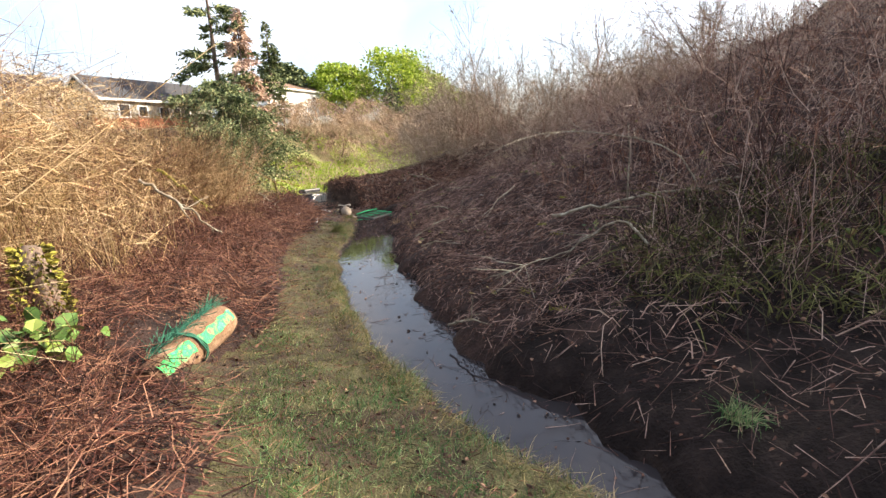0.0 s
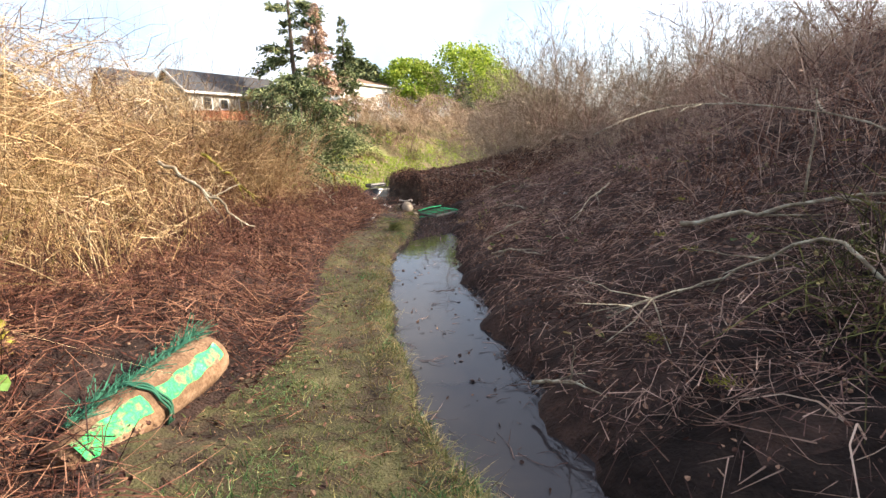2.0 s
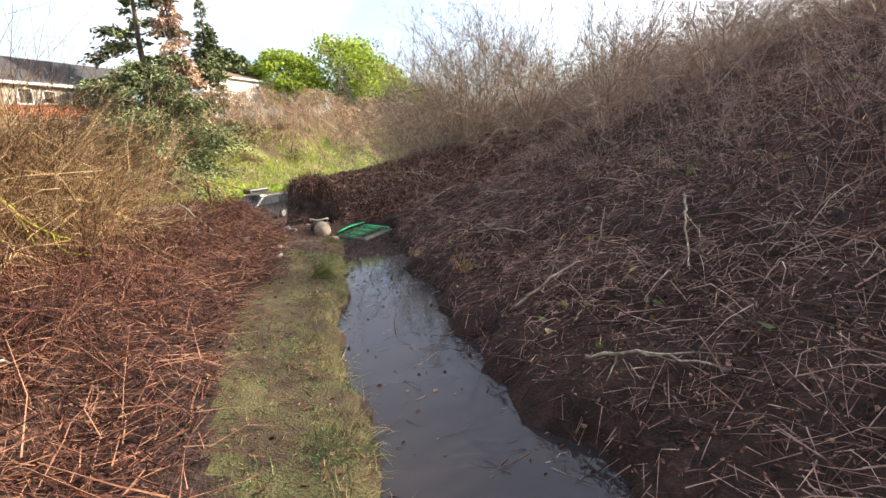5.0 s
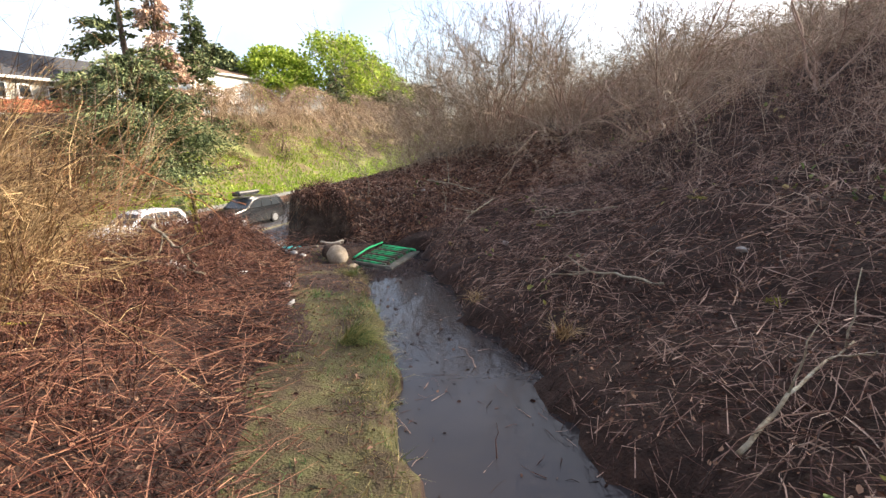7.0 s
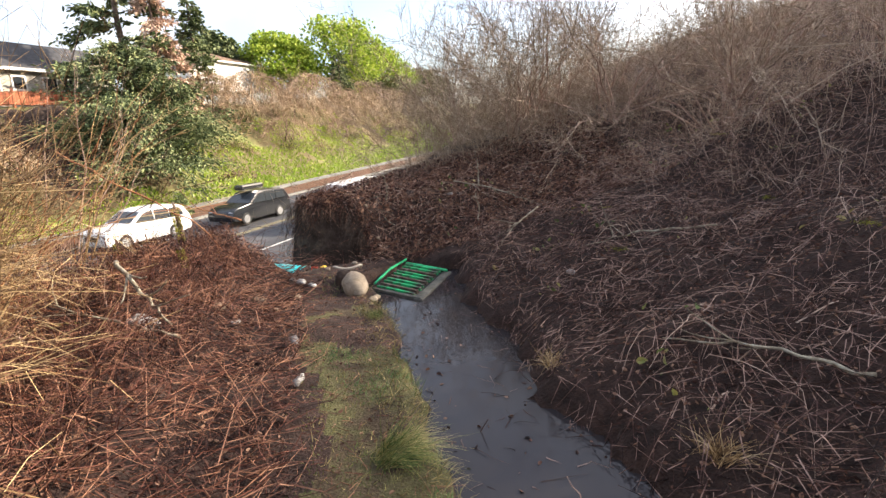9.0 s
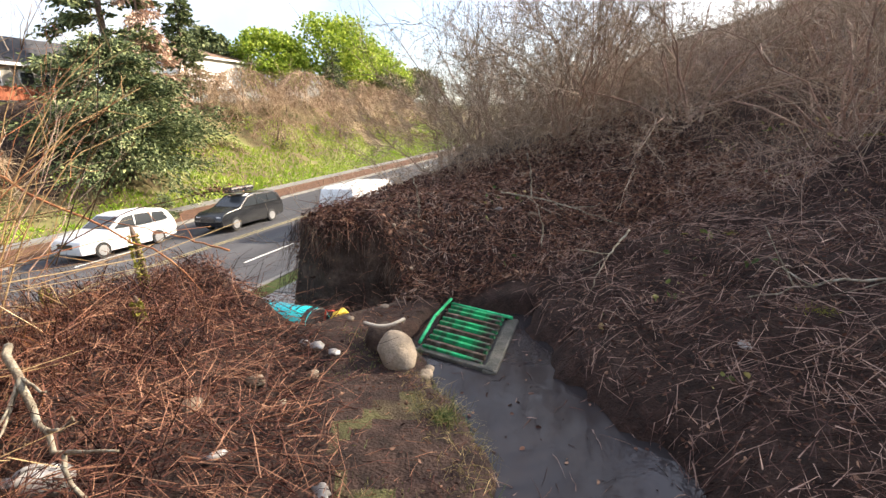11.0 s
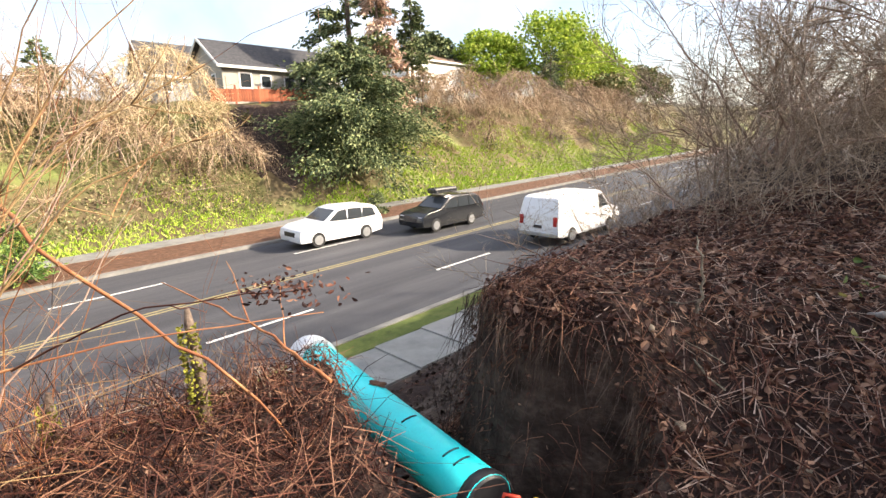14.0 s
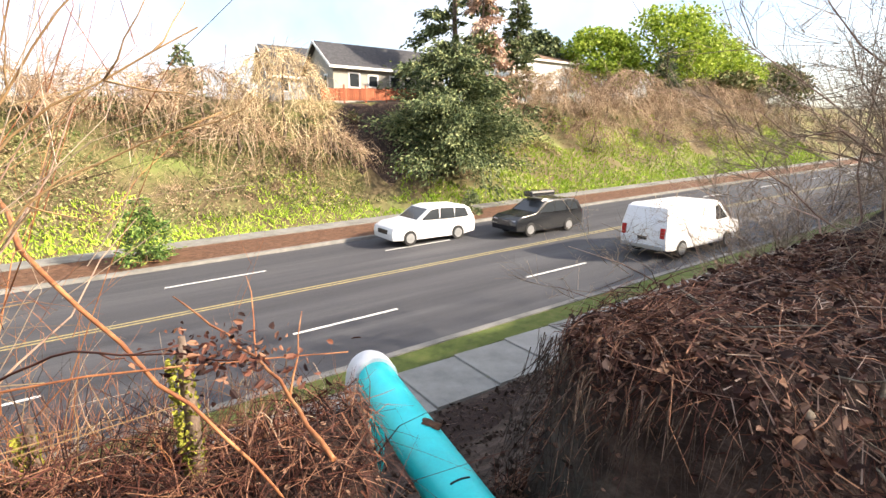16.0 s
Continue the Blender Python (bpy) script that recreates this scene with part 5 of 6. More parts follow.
def mossy_stub(x, y, h, r, label):
    thing = tagged(new("mossy_stub"), label, "stub", "mossy stubs")
    thing.location = (x, y, float(land(x, y)) - 0.05)
    tube([(0, 0, 0), (0.0, 0.01, h * 0.5), (-0.03, 0.02, h), (-0.05, 0.04, h * 1.12)], [r, r * 0.95, r * 0.8, r * 0.4], 9, M_bark, "stem", thing)
    n = 420
    a, z = rng.uniform(0, 2 * math.pi, n), rng.uniform(0.15, 1.0, n) * h
    p = np.stack([np.cos(a) * r * 0.9 - 0.03 * z / h, np.sin(a) * r * 0.9, z], 1)
    v, f = leaves(p, np.stack([np.cos(a), np.sin(a), rng.uniform(-0.6, 0.6, n)], 1), rng.uniform(0.012, 0.03, n), 0.8)
    tagged(part("moss_coat", mesh_of("moss_coat", v, f, M_moss), None, thing, "yellow-green moss"), kind="stuff")


mossy_stub(-3.2, 14.3, 0.55, 0.028, "upright stub wrapped in yellow-green moss")
mossy_stub(-3.75, 14.0, 0.4, 0.024, "short mossy stub standing in the litter")
mossy_stub(-2.9, 13.55, 0.25, 0.02, "low mossy stub in red-brown litter")
branch([(-3.6, 9.5, 1.55), (-3.2, 9.8, 1.1), (-2.95, 10.0, 0.6)], 0.03, M_moss, "moss-covered leaning branch beside the litter", 4, "mossy_branch", 0.3)
for k in range(16):
    gx, gy = 1.0 + (k * 0.73) % 3.4, 4.5 + (k * 1.61) % 11
    gx += float(np.interp(gy, RIGHT_Y, RIGHT_X)) * 0.8
    grass_tuft(gx, gy, float(land(gx, gy)) + 0.06, 45, 0.07, M_moss, "small yellow-green moss tuft on the hillside")
for k, (x, y) in enumerate(((-1.75, 13.55), (-1.62, 13.45), (-1.85, 13.62), (-2.05, 12.2), (-1.4, 11.3), (-1.55, 12.0), (0.9, 12.6), (2.1, 10.2), (0.2, 15.9))):
    ob = lump("paper_scrap", (0.05, 0.035, 0.02), M_jug, k + 20, None, 0.8, 2)
    ob.location, ob.rotation_euler = (x, y, float(land(x, y)) + 0.05), (0.3, 0.2, k * 1.1)
    tagged(ob, "crumpled dirty white scrap of litter", "scrap", "scraps")
branch([(-2.75, 14.45, 0.35), (-2.95, 14.25, 0.85), (-3.6, 14.1, 1.3), (-4.3, 14.2, 1.75)][::-1], 0.012, M_orange, "long orange-brown bramble cane slanting over the mound", 0, "bramble_cane")
branch([(-2.5, 14.3, 0.85), (-3.0, 14.5, 0.98), (-3.6, 14.55, 1.15)], 0.009, M_orange, "orange-brown bramble cane over the mound", 2, "bramble_cane")
branch([(-4.2, 13.4, 0.9), (-3.4, 14.0, 1.05), (-2.75, 14.7, 1.0)], 0.006, M_orange, "thin orange bramble cane over the mound", 2, "bramble_cane", 0.15)
for pts, r in (([(-3.95, 13.5, 0.4), (-3.7, 13.75, 1.3), (-3.45, 13.95, 1.82), (-2.99, 14.35, 2.17)], 0.011), ([(-3.95, 13.52, 0.4), (-3.75, 13.8, 1.4), (-3.5, 14.1, 2.1), (-3.2, 14.35, 2.5)], 0.010),
               ([(-3.9, 13.5, 0.4), (-3.65, 13.8, 1.25), (-3.4, 14.05, 1.7), (-2.98, 14.4, 1.92)], 0.010), ([(-4.0, 13.6, 0.4), (-3.9, 13.9, 1.5), (-3.75, 14.2, 2.3), (-3.65, 14.4, 2.8)], 0.009)):
    branch(pts, r * 0.65, M_dusk, "budding golden-brown sapling branch against the sky", 7, "sapling_branch", 0.13, "sapling branches")
grass_tuft(2.85, 3.08, float(land(2.85, 3.08)), 140, 0.22, M_lush, "green grass tuft on dark ground beside the ditch")
for (x, y, h) in ((0.7, 16.25, 0.62), (-0.8, 15.8, 0.5), (0.5, 15.2, 0.45)):
    z = float(land(x, y))
    branch([(x, y, z - 0.05), (x + 0.02, y, z + h * 0.5), (x - 0.03, y + 0.02, z + h)], 0.012, M_lichen, "cut pale stem standing in the litter", 0, "cut_stem")
for (x0, y0, x1, y1) in ((0.3, 16.2, 1.4, 15.2), (-1.6, 16.3, -0.7, 15.4), (0.9, 8.6, 1.7, 8.9), (1.5, 10.2, 0.9, 11.0), (2.6, 9.3, 2.0, 8.2), (1.4, 4.9, 1.75, 4.55), (2.2, 12.4, 1.2, 13.0), (1.2, 14.6, 0.5, 13.9), (1.05, 7.6, 1.6, 7.2)):
    z0, z1 = float(land(x0, y0)), float(land(x1, y1))
    branch([(x0, y0, z0 + 0.12), ((x0 + x1) / 2, (y0 + y1) / 2, (z0 + z1) / 2 + 0.16), (x1, y1, z1 + 0.08)], 0.012, M_lichen, "pale dead stick lying on dark litter", 3)

M_moss_dull = mat("dull_moss", [(0.03, 0.03, 0.012), (0.06, 0.06, 0.02), (0.12, 0.11, 0.04)], 0.95, 6, 0.0, 40, island=0.5)

bare_shrub(-3.9, 13.35, 2.6, 0.4, 6, "dark bare sapling stems against the sky", M_twig, (4, 4), (0.15, 0.35), 0.008, "saplings", "sapling", upright=60)

# moss-covered stump and leafy ivy by the path
M_mossgold = mat("gold_moss", [(0.06, 0.055, 0.015), (0.15, 0.14, 0.025), (0.32, 0.29, 0.05)], 0.95, 9, 0.0, 60, island=0.6)
st = tagged(new("mossy_stump"), "old stump coated in bright yellow-green moss", "stump")
st.location = (-1.38, 4.1, float(land(-1.38, 4.1)) - 0.05)
tube([(0, 0, 0), (0.02, 0, 0.2), (0.0, 0.02, 0.36), (-0.05, 0.01, 0.52), (-0.04, 0.03, 0.66)], [0.15, 0.10, 0.085, 0.09, 0.05], 14, M_bark, "bole", st)
a, z = rng.uniform(0, 2 * math.pi, 1100), rng.uniform(0.05, 0.66, 1100)
rr = (0.15 - 0.11 * z) * rng.uniform(0.9, 1.25, 1100)
v, f = leaves(np.stack([rr * np.cos(a) - 0.05 * z, rr * np.sin(a), z], 1), np.stack([np.cos(a), np.sin(a), rng.uniform(-0.8, 0.6, 1100)], 1), rng.uniform(0.02, 0.05, 1100), 0.6)
tagged(part("moss_fringe", mesh_of("moss_fringe", v, f, M_mossgold), None, st), kind="stuff")


def ivy(x, y, n, r, label, size=0.09):
    thing = tagged(new("ivy_clump"), label, "ivy", "ivy clumps")
    thing.location = (x, y, float(land(x, y)))
    p = rng.normal(0, 1, (n, 3)) * [r, r, 0.06] + [0, 0, 0.16]
    v, f = leaves(p, heading(n, -15, 50), size * rng.uniform(0.6, 1.2, n), 0.75, 0.15)
    tagged(part("leaf_mass", mesh_of("leaf_mass", v, f, M_ivy), None, thing), kind="stuff")
    b = np.zeros((12, 3))
    part("runner", mesh_of("runner", *strands(b, heading(12, 5, 50), r * 1.6, 0.004, droop(12, 0, 0.2), 4, 4, 0.03), M_bark), None, thing)


ivy(-1.02, 3.5, 75, 0.15, "glossy green ivy leaves low beside the path", 0.12)
for gx, gy in ((3.7, 5.0), (4.2, 4.6), (4.6, 5.2), (4.9, 4.3)):
    grass_tuft(gx, gy, float(land(gx, gy)) + 0.05, 160, 0.4, M_moss_dull, "dull mossy growth drooping on the shaded bank")


# orange-stemmed saplings on the left
bare_shrub(-4.4, 13.9, 2.9, 0.5, 8, "orange-brown sapling stems rising beside the mound", M_orange, (4, 3), (0.12, 0.12), 0.007, "saplings", "sapling", upright=58)
def orange_brush(n, y0, y1, material, label, lo=2.0, least=0.3):
    """Thin whips over the far part of the left bank."""
    x, y, d = scatter(n, y0, y1, "left", lo, 6.6, 0.9)
    ok = off_of(x, y) < 3.2
    x, y, d = x[ok], y[ok], d[ok]
    n = len(x)
    tall = rng.uniform(least, 1.0, n) * np.clip(0.35 + 0.8 * (d - 2.0), 0.35, 2.5) * np.where(y > 12.6, 0.75, 1.0)
    way = heading(n, 30, 85)
    way[:, 0] = np.where(d < 3.4, -np.abs(way[:, 0]) * 0.7, way[:, 0])
    bend = droop(n, 0.0, 0.4)
    a = strands(on_land(x, y, -0.02), way, tall, rng.uniform(0.0018, 0.0045, n), bend, 3, 3, 0.03)
    k = rng.integers(0, n, n)
    nb, nw = tips(on_land(x, y, -0.02)[k], way[k], tall[k], bend[k], rng.uniform(0.3, 0.8, n))
    b = strands(nb, unit(nw + rng.normal(0, 0.5, (n, 3))), tall[k] * 0.4, 0.0018, droop(n, 0, 0.2), 2, 3, 0.03)
    v, f = joined(a, b)
    stuff("orange_brush", mesh_of("orange_brush", v, f, material), label, "brush")


orange_brush(1900, 8.2, 14.6, M_orange, "thin orange-brown whips over the dead litter")
orange_brush(2400, 7.4, 13.0, M_cane, "thin red-brown whips crowding the bank's edge")
orange_brush(1800, 7.6, 13.2, M_brush, "thin brown whips crowding the bank's edge")
orange_brush(1800, 8.4, 12.4, M_dusk, "tall brown brush on the bank's edge", 2.8, 0.55)
orange_brush(1200, 8.0, 12.4, M_orange, "tall orange-brown whips on the bank's edge", 2.8, 0.55)
orange_brush(900, 13.0, 15.4, M_dusk, "golden-brown stems over the mound beside the pipe", 2.4, 0.3)
orange_brush(1300, 12.8, 15.2, M_cane, "thin brown whips over the mound beside the pipe")
def crest_tangle(n):
    """Short broken whips along the crest of the mound beside the pipe."""
    x, y, d = scatter(n, 12.6, 16.4, "left", 1.5, 5.0, 0.9)
    ok = (off_of(x, y) < 3.6) & ~in_trench(x, y, 0.05)
    x, y = x[ok], y[ok]
    n = len(x)
    v, f = strands(on_land(x, y, -0.01), heading(n, 5, 70), rng.uniform(0.12, 0.5, n), rng.uniform(0.0018, 0.005, n), droop(n, 0.1, 0.6), 3, 3, 0.03)
    stuff("crest_tangle", mesh_of("crest_tangle", v, f, M_cane), "tangle of short broken canes on the mound", "canes")


crest_tangle(6500)
orange_brush(250, 12.8, 15.2, M_twig, "thin tan stems over the mound beside the pipe")
bare_shrub(-5.0, 14.6, 2.0, 0.5, 7, "orange-brown sapling stems on the bank's edge", M_orange, (4, 3), (0, 0), 0.007, "saplings", "sapling", upright=45)
bare_shrub(-3.7, 11.9, 2.0, 0.8, 9, "thin tan sapling stems in the litter", M_orange, (4, 3), (0, 0), 0.007, "saplings", "sapling")
bare_shrub(-4.6, 10.6, 2.3, 0.8, 10, "thin tan sapling stems behind the litter", M_twig, (6, 4), (0, 0), 0.009, "saplings", "sapling")
bare_shrub(-5.2, 12.6, 2.0, 0.8, 10, "thin tan sapling stems on the bank's edge", M_orange, (6, 4), (0, 0), 0.008, "saplings", "sapling")
bare_shrub(-3.9, 5.2, 1.7, 0.6, 7, "pale dry stems rising from the thicket", M_straw, (5, 3), (0, 0), 0.012, "saplings", "sapling")
bare_shrub(4.4, 5.6, 2.0, 0.9, 9, "reddish bramble stems rising from the hillside", M_cane_dark, (5, 3), (-0.2, 0), 0.011, "saplings", "sapling")
bare_shrub(5.6, 4.2, 2.3, 0.9, 9, "reddish bramble stems rising from the hillside", M_cane_dark, (5, 3), (-0.2, 0), 0.011, "saplings", "sapling")


# ---- slope across the road ----
def far_scatter(n, o0, o1, a0, a1):
    o, a = rng.uniform(o0, o1, n), rng.uniform(a0, a1, n)
    x, y = road_xy(o, a)
    return np.stack([x, y, land(x, y)], 1), o, a


def far_slope():
    p, o, a = far_scatter(44000, 27.05, 37.0, -30, 84)
    k = fbm(p[:, 0], p[:, 1], 0.35) + 0.4 * fbm(p[:, 0], p[:, 1], 1.1) + 0.2 * (np.where(a > 24, 33.5, 29.8) - o) > -0.1
    p = p[k]
    n = len(p)
    v, f = strands(p, heading(n, 40, 85), rng.uniform(0.15, 0.5, n), rng.uniform(0.035, 0.07, n), droop(n, 0.1, 0.5), 1, 3, 0.02, 0.1)
    stuff("slope_grass", mesh_of("slope_grass", v, f, M_bright), "bright lime-green grass on the sunlit slope", "grass")
    p, o, a = far_scatter(20000, 28.5, 41, -40, 110)
    k = (fbm(p[:, 0] + 9, p[:, 1], 0.3) + 0.12 * (o - 33) > -0.25) & ~((a > 12) & (a < 27) & (o > 37))
    p = p[k]
    n = len(p)
    v, f = strands(p, heading(n, 15, 85), rng.uniform(0.4, 1.5, n), rng.uniform(0.008, 0.02, n), droop(n, 0.2, 0.8), 1, 3, 0.05, 0.2)
    stuff("slope_brush", mesh_of("slope_brush", v, f, M_tan), "tan dead bramble and brush over the slope", "brush")
    p, o, a = far_scatter(19000, 28.5, 37, -32, 15)
    k = fbm(p[:, 0] + 2, p[:, 1] + 4, 0.4) > -0.2
    p = p[k]
    n = len(p)
    v, f = leaves(p + rng.uniform(0, 0.5, (n, 1)) * [0, 0, 1], heading(n, -20, 70), rng.uniform(0.09, 0.2, n), 0.7)
    stuff("slope_ivy", mesh_of("slope_ivy", v, f, M_olive), "olive-green creeping leaves over the slope", "ivy")
    p, o, a = far_scatter(14000, 28.3, 36.8, -32, 14)
    p = p[fbm(p[:, 0] + 5, p[:, 1] + 8, 0.5) + 0.1 * (o - 31) > -0.35]
    n = len(p)
    v, f = strands(p, heading(n, 15, 85), rng.uniform(0.25, 0.8, n), rng.uniform(0.012, 0.03, n), droop(n, 0.1, 0.7), 1, 3, 0.05, 0.2)
    stuff("slope_scrub", mesh_of("slope_scrub", v, f, M_olive), "olive and tan scrub mottling the slope", "brush")


M_tan = mat("tan_brush", [(0.17, 0.11, 0.07), (0.33, 0.23, 0.15), (0.50, 0.385, 0.26)], 0.85, 0.4, 0.0, 20, island=0.5)
M_olive = mat("olive_leaf", [(0.09, 0.12, 0.035), (0.20, 0.21, 0.08), (0.32, 0.26, 0.14)], 0.7, 0.5, 0.0, 20, island=0.6)
far_slope()
M_russet = mat("russet_vine", [(0.28, 0.18, 0.12), (0.48, 0.33, 0.24), (0.62, 0.47, 0.37)], 0.85, 0.4, 0.0, 20, island=0.5)


def at_road(off, along):
    x, y = road_xy(off, along)
    return float(x), float(y)


conifer(*at_road(31.2, 22.2), 9.8, 7.2, "broad dark green fir on the sunlit slope", 38000, size=0.31, branches=210, bare=0.07, ragged=0.7, taper=0.5)
conifer(*at_road(37.5, 26.6), 19, 5.0, "tall dark green fir with gaps between boughs", 6000, size=0.5, branches=60, bare=0.15, ragged=0.8, taper=0.5)
conifer(*at_road(38, 34.4), 12.0, 2.0, "narrow blue-green fir behind the slope", 6000, size=0.4, branches=150, bare=0.05)
conifer(*at_road(23.3, 17.7), 1.9, 0.85, "small young fir in the roadside strip", 1500, size=0.16, branches=70, name="young_fir", bare=0.02, droopy=0.1)
conifer(*at_road(23.3, 0.9), 3.1, 1.3, "young fir standing beside the kerb", 2600, size=0.2, branches=90, name="young_fir", bare=0.02, droopy=0.1, material=M_ivy)
conifer(*at_road(37.5, 58.6), 8, 2.6, "dark cedar at the top of the slope", 4000, size=0.4, branches=90)
conifer(*at_road(62, 8.0), 6, 2.4, "distant dark fir beyond the houses", 1500, size=0.5, branches=60)
conifer(*at_road(34.5, 27.4), 14.5, 3.0, "tall snag wrapped in dead russet vines", 9000, material=M_russet, name="vine_snag", size=0.4, branches=110, bare=0.1, droopy=0.7)
for o, a, h, r, low, lb in ((45, 70, 13.0, 8.0, 0.1, "bright yellow-green spring tree above the slope"), (50, 61, 10.0, 6.0, 0.1, "yellow-green leafy tree above the slope"), (46, 84, 9.5, 7.5, 0.05, "yellow-green tree further along the slope"),
                            (56, 55, 10, 4.5, 0.1, "dark green rounded tree behind the houses"), (44, 98, 6.5, 7.0, 0.05, "olive leafy tree at the end of the slope"), (40, 78, 4.5, 5, 0.0, "olive shrub low on the slope's crest")):
    leafy_tree(*at_road(o, a), h, r, lb, 8500, M_fir if "dark" in lb else (M_olive if "olive" in lb else M_maple), size=0.5, low=low, clumps=90)
for o, a, h, lb in ((36, 43, 4.6, "rounded leafless brown tree on the slope's crest"), (37.5, 49, 3.4, "leafless brown shrub on the slope's crest"), (36, 4, 3.2, "tan leafless shrub on the slope's crest"),
                    (36.5, -3, 3.2, "tan leafless shrub on the slope's crest"), (36, -10, 3.4, "tan leafless shrub on the slope's crest"), (36.5, -18, 3.2, "tan leafless shrub on the slope's crest"), (36, 53, 3.2, "brown leafless shrub on the slope's crest"),
                    (35, 64, 3.6, "brown leafless shrub on the slope's crest"), (34, 74, 3.6, "brown leafless shrub on the slope"), (33, 84, 3.6, "brown leafless shrub on the slope"), (31, 94, 3.8, "brown leafless shrub on the slope"), (35.5, 36, 3.0, "brown leafless shrub on the slope's crest")):
    bare_shrub(*at_road(o, a), h * 1.35, 1.6, 12, lb, M_tan, (6, 5, 3), (0, 0), 0.07, upright=25)


def vine_mound(off, along, h, r, material=None, label="dead shrub smothered in drooping tan vines"):
    thing = tagged(new("vine_mound"), label, "shrub", "vine mounds")
    x, y = at_road(off, along)
    thing.location = (x, y, float(land(x, y)) - 0.3)
    part("stem", mesh_of("stem", *strands(np.zeros((1, 3)), [[0.1, 0, 1]], h * 0.95, 0.12, [[0, 0, 0]], 6, 7, 0.02, 0.3), M_bark, True), None, thing)
    n = int(220 * h * (r / 3) ** 2) + 300
    a, e = rng.uniform(0, 2 * math.pi, n), rng.uniform(0, 1, n)
    rr = np.sqrt(1 - e * e) * r * (1 + 0.2 * np.sin(3 * a + 1))
    p = np.stack([np.cos(a) * rr, np.sin(a) * rr, 1.0 + e * (h - 1.0)], 1)
    way = np.stack([np.cos(a) * 0.6, np.sin(a) * 0.6, rng.uniform(-0.5, 0.8, n)], 1) + rng.normal(0, 0.5, (n, 3))
    v, f = strands(p, way, rng.uniform(0.3, 1.9, n), rng.uniform(0.012, 0.026, n), droop(n, 0.3, 1.3), 2, 3, 0.05, 0.3)
    tagged(part("crown", mesh_of("crown", v, f, material or M_vine), None, thing), kind="stuff")


vine_mound(34.5, 10.2, 6.2, 3.0)
for vo, va, vh, vr in ((36, 5.5, 3.6, 3.0), (36.5, 0.5, 3.2, 3.0), (36, -5, 3.4, 3.2), (36.5, -11, 3.4, 3.2), (33.5, 7.0, 2.6, 2.2), (32.5, 12.6, 2.6, 2.0), (36.5, 34, 4.2, 3.0), (36.5, 39.5, 4.8, 3.2), (35.5, 45, 4.0, 3.2),
                       (36.5, 50, 5.2, 3.6), (35, 56, 4.4, 3.4), (36, 62, 5.0, 3.6), (35, 69, 4.6, 3.6), (33, 40, 2.8, 2.4), (32.5, 51, 2.8, 2.6), (32, 62, 3.0, 2.8)):
    vine_mound(vo, va, vh, vr, M_tan, "low shrub under a mat of dead brown vines")


def slope_clumps():
    """Low rounded bushes bursting out of the slope, too many to count."""
    c, o, a = far_scatter(400, 29.0, 40, -35, 105)
    k = (fbm(c[:, 0], c[:, 1], 0.3) > -0.35) & ~((a > 12) & (a < 27) & (o > 36)) & ~((a > 20) & (a < 55) & (o < 31.5))
    c = c[k]
    i = np.repeat(np.arange(len(c)), 60)
    n = len(i)
    size = rng.uniform(0.6, 1.5, len(c))[i]
    b = c[i] + rng.normal(0, 0.25, (n, 3)) * size[:, None] * [1, 1, 0.2]
    v, f = strands(b, heading(n, 10, 88), size * rng.uniform(0.6, 1.2, n), rng.uniform(0.008, 0.018, n), droop(n, 0.1, 0.6), 1, 3, 0.06, 0.2)
    stuff("slope_bushes", mesh_of("slope_bushes", v, f, M_tan), "low tan leafless bushes over the slope", "brush")
    g = rng.choice(len(c), len(c) // 2, replace=False)
    i = np.repeat(g, 110)
    n = len(i)
    p = c[i] + unit(rng.normal(0, 1, (n, 3))) * rng.uniform(0.3, 1.0, (n, 1)) * [1, 1, 0.7] + [0, 0, 0.4]
    v, f = leaves(p, heading(n, -40, 60), rng.uniform(0.12, 0.28, n), 0.65)
    stuff("slope_leaves", mesh_of("slope_leaves", v, f, M_olive), "olive-leaved bushes on the slope", "brush")


slope_clumps()


# ---- markings and pavement ----
def mark(name, off, a0, a1, w, material, label):
    return strip(name, off - w / 2, off + w / 2, a0, a1, 0.006, material, label, 0.004, 1.0, "road marking")


for k in range(-4, 12):
    mark("lane_dash", 12.22, 3.5 + 8.3 * k, 6.6 + 8.3 * k, 0.11, M_paint, "worn white dash between two lanes")
    mark("lane_dash", 19.08, 1.15 + 8.65 * k, 4.6 + 8.65 * k, 0.11, M_paint, "worn white dash between two lanes")
for o in (15.7, 15.93):
    mark("centre_line", o, -90, 160, 0.075, M_yellow, "worn yellow line along the road's middle")

pave = tagged(new("pavement_near"), "grey concrete pavement slabs beneath the bank", "pavement", kind="structure")
bm = bmesh.new()
box(bm, 0.006, 1.494, 0.0, 1.62, -0.12, 0.0, 0.008)
slab_me = bpy.data.meshes.new("slab")
bm.to_mesh(slab_me)
bm.free()
slab_me.materials.append(M_slab := mat("slab_concrete", [(0.20, 0.20, 0.19), (0.27, 0.27, 0.25), (0.33, 0.32, 0.30)], 0.9, 1.5, 0.3, 60, island=0.25, obj=True))


def road_matrix(off, along, z):
    x, y = road_xy(off, along)
    return Matrix(((U[0], W[0], 0, x), (U[1], W[1], 0, y), (0, 0, 1, z), (0, 0, 0, 1)))


for k in range(-12, 24):
    ob = new("slab", slab_me)
    ob.parent = pave
    ob.matrix_local = road_matrix(6.86, 1.5 * k, float(road_z(1.5 * k + 0.75)) + 0.11)


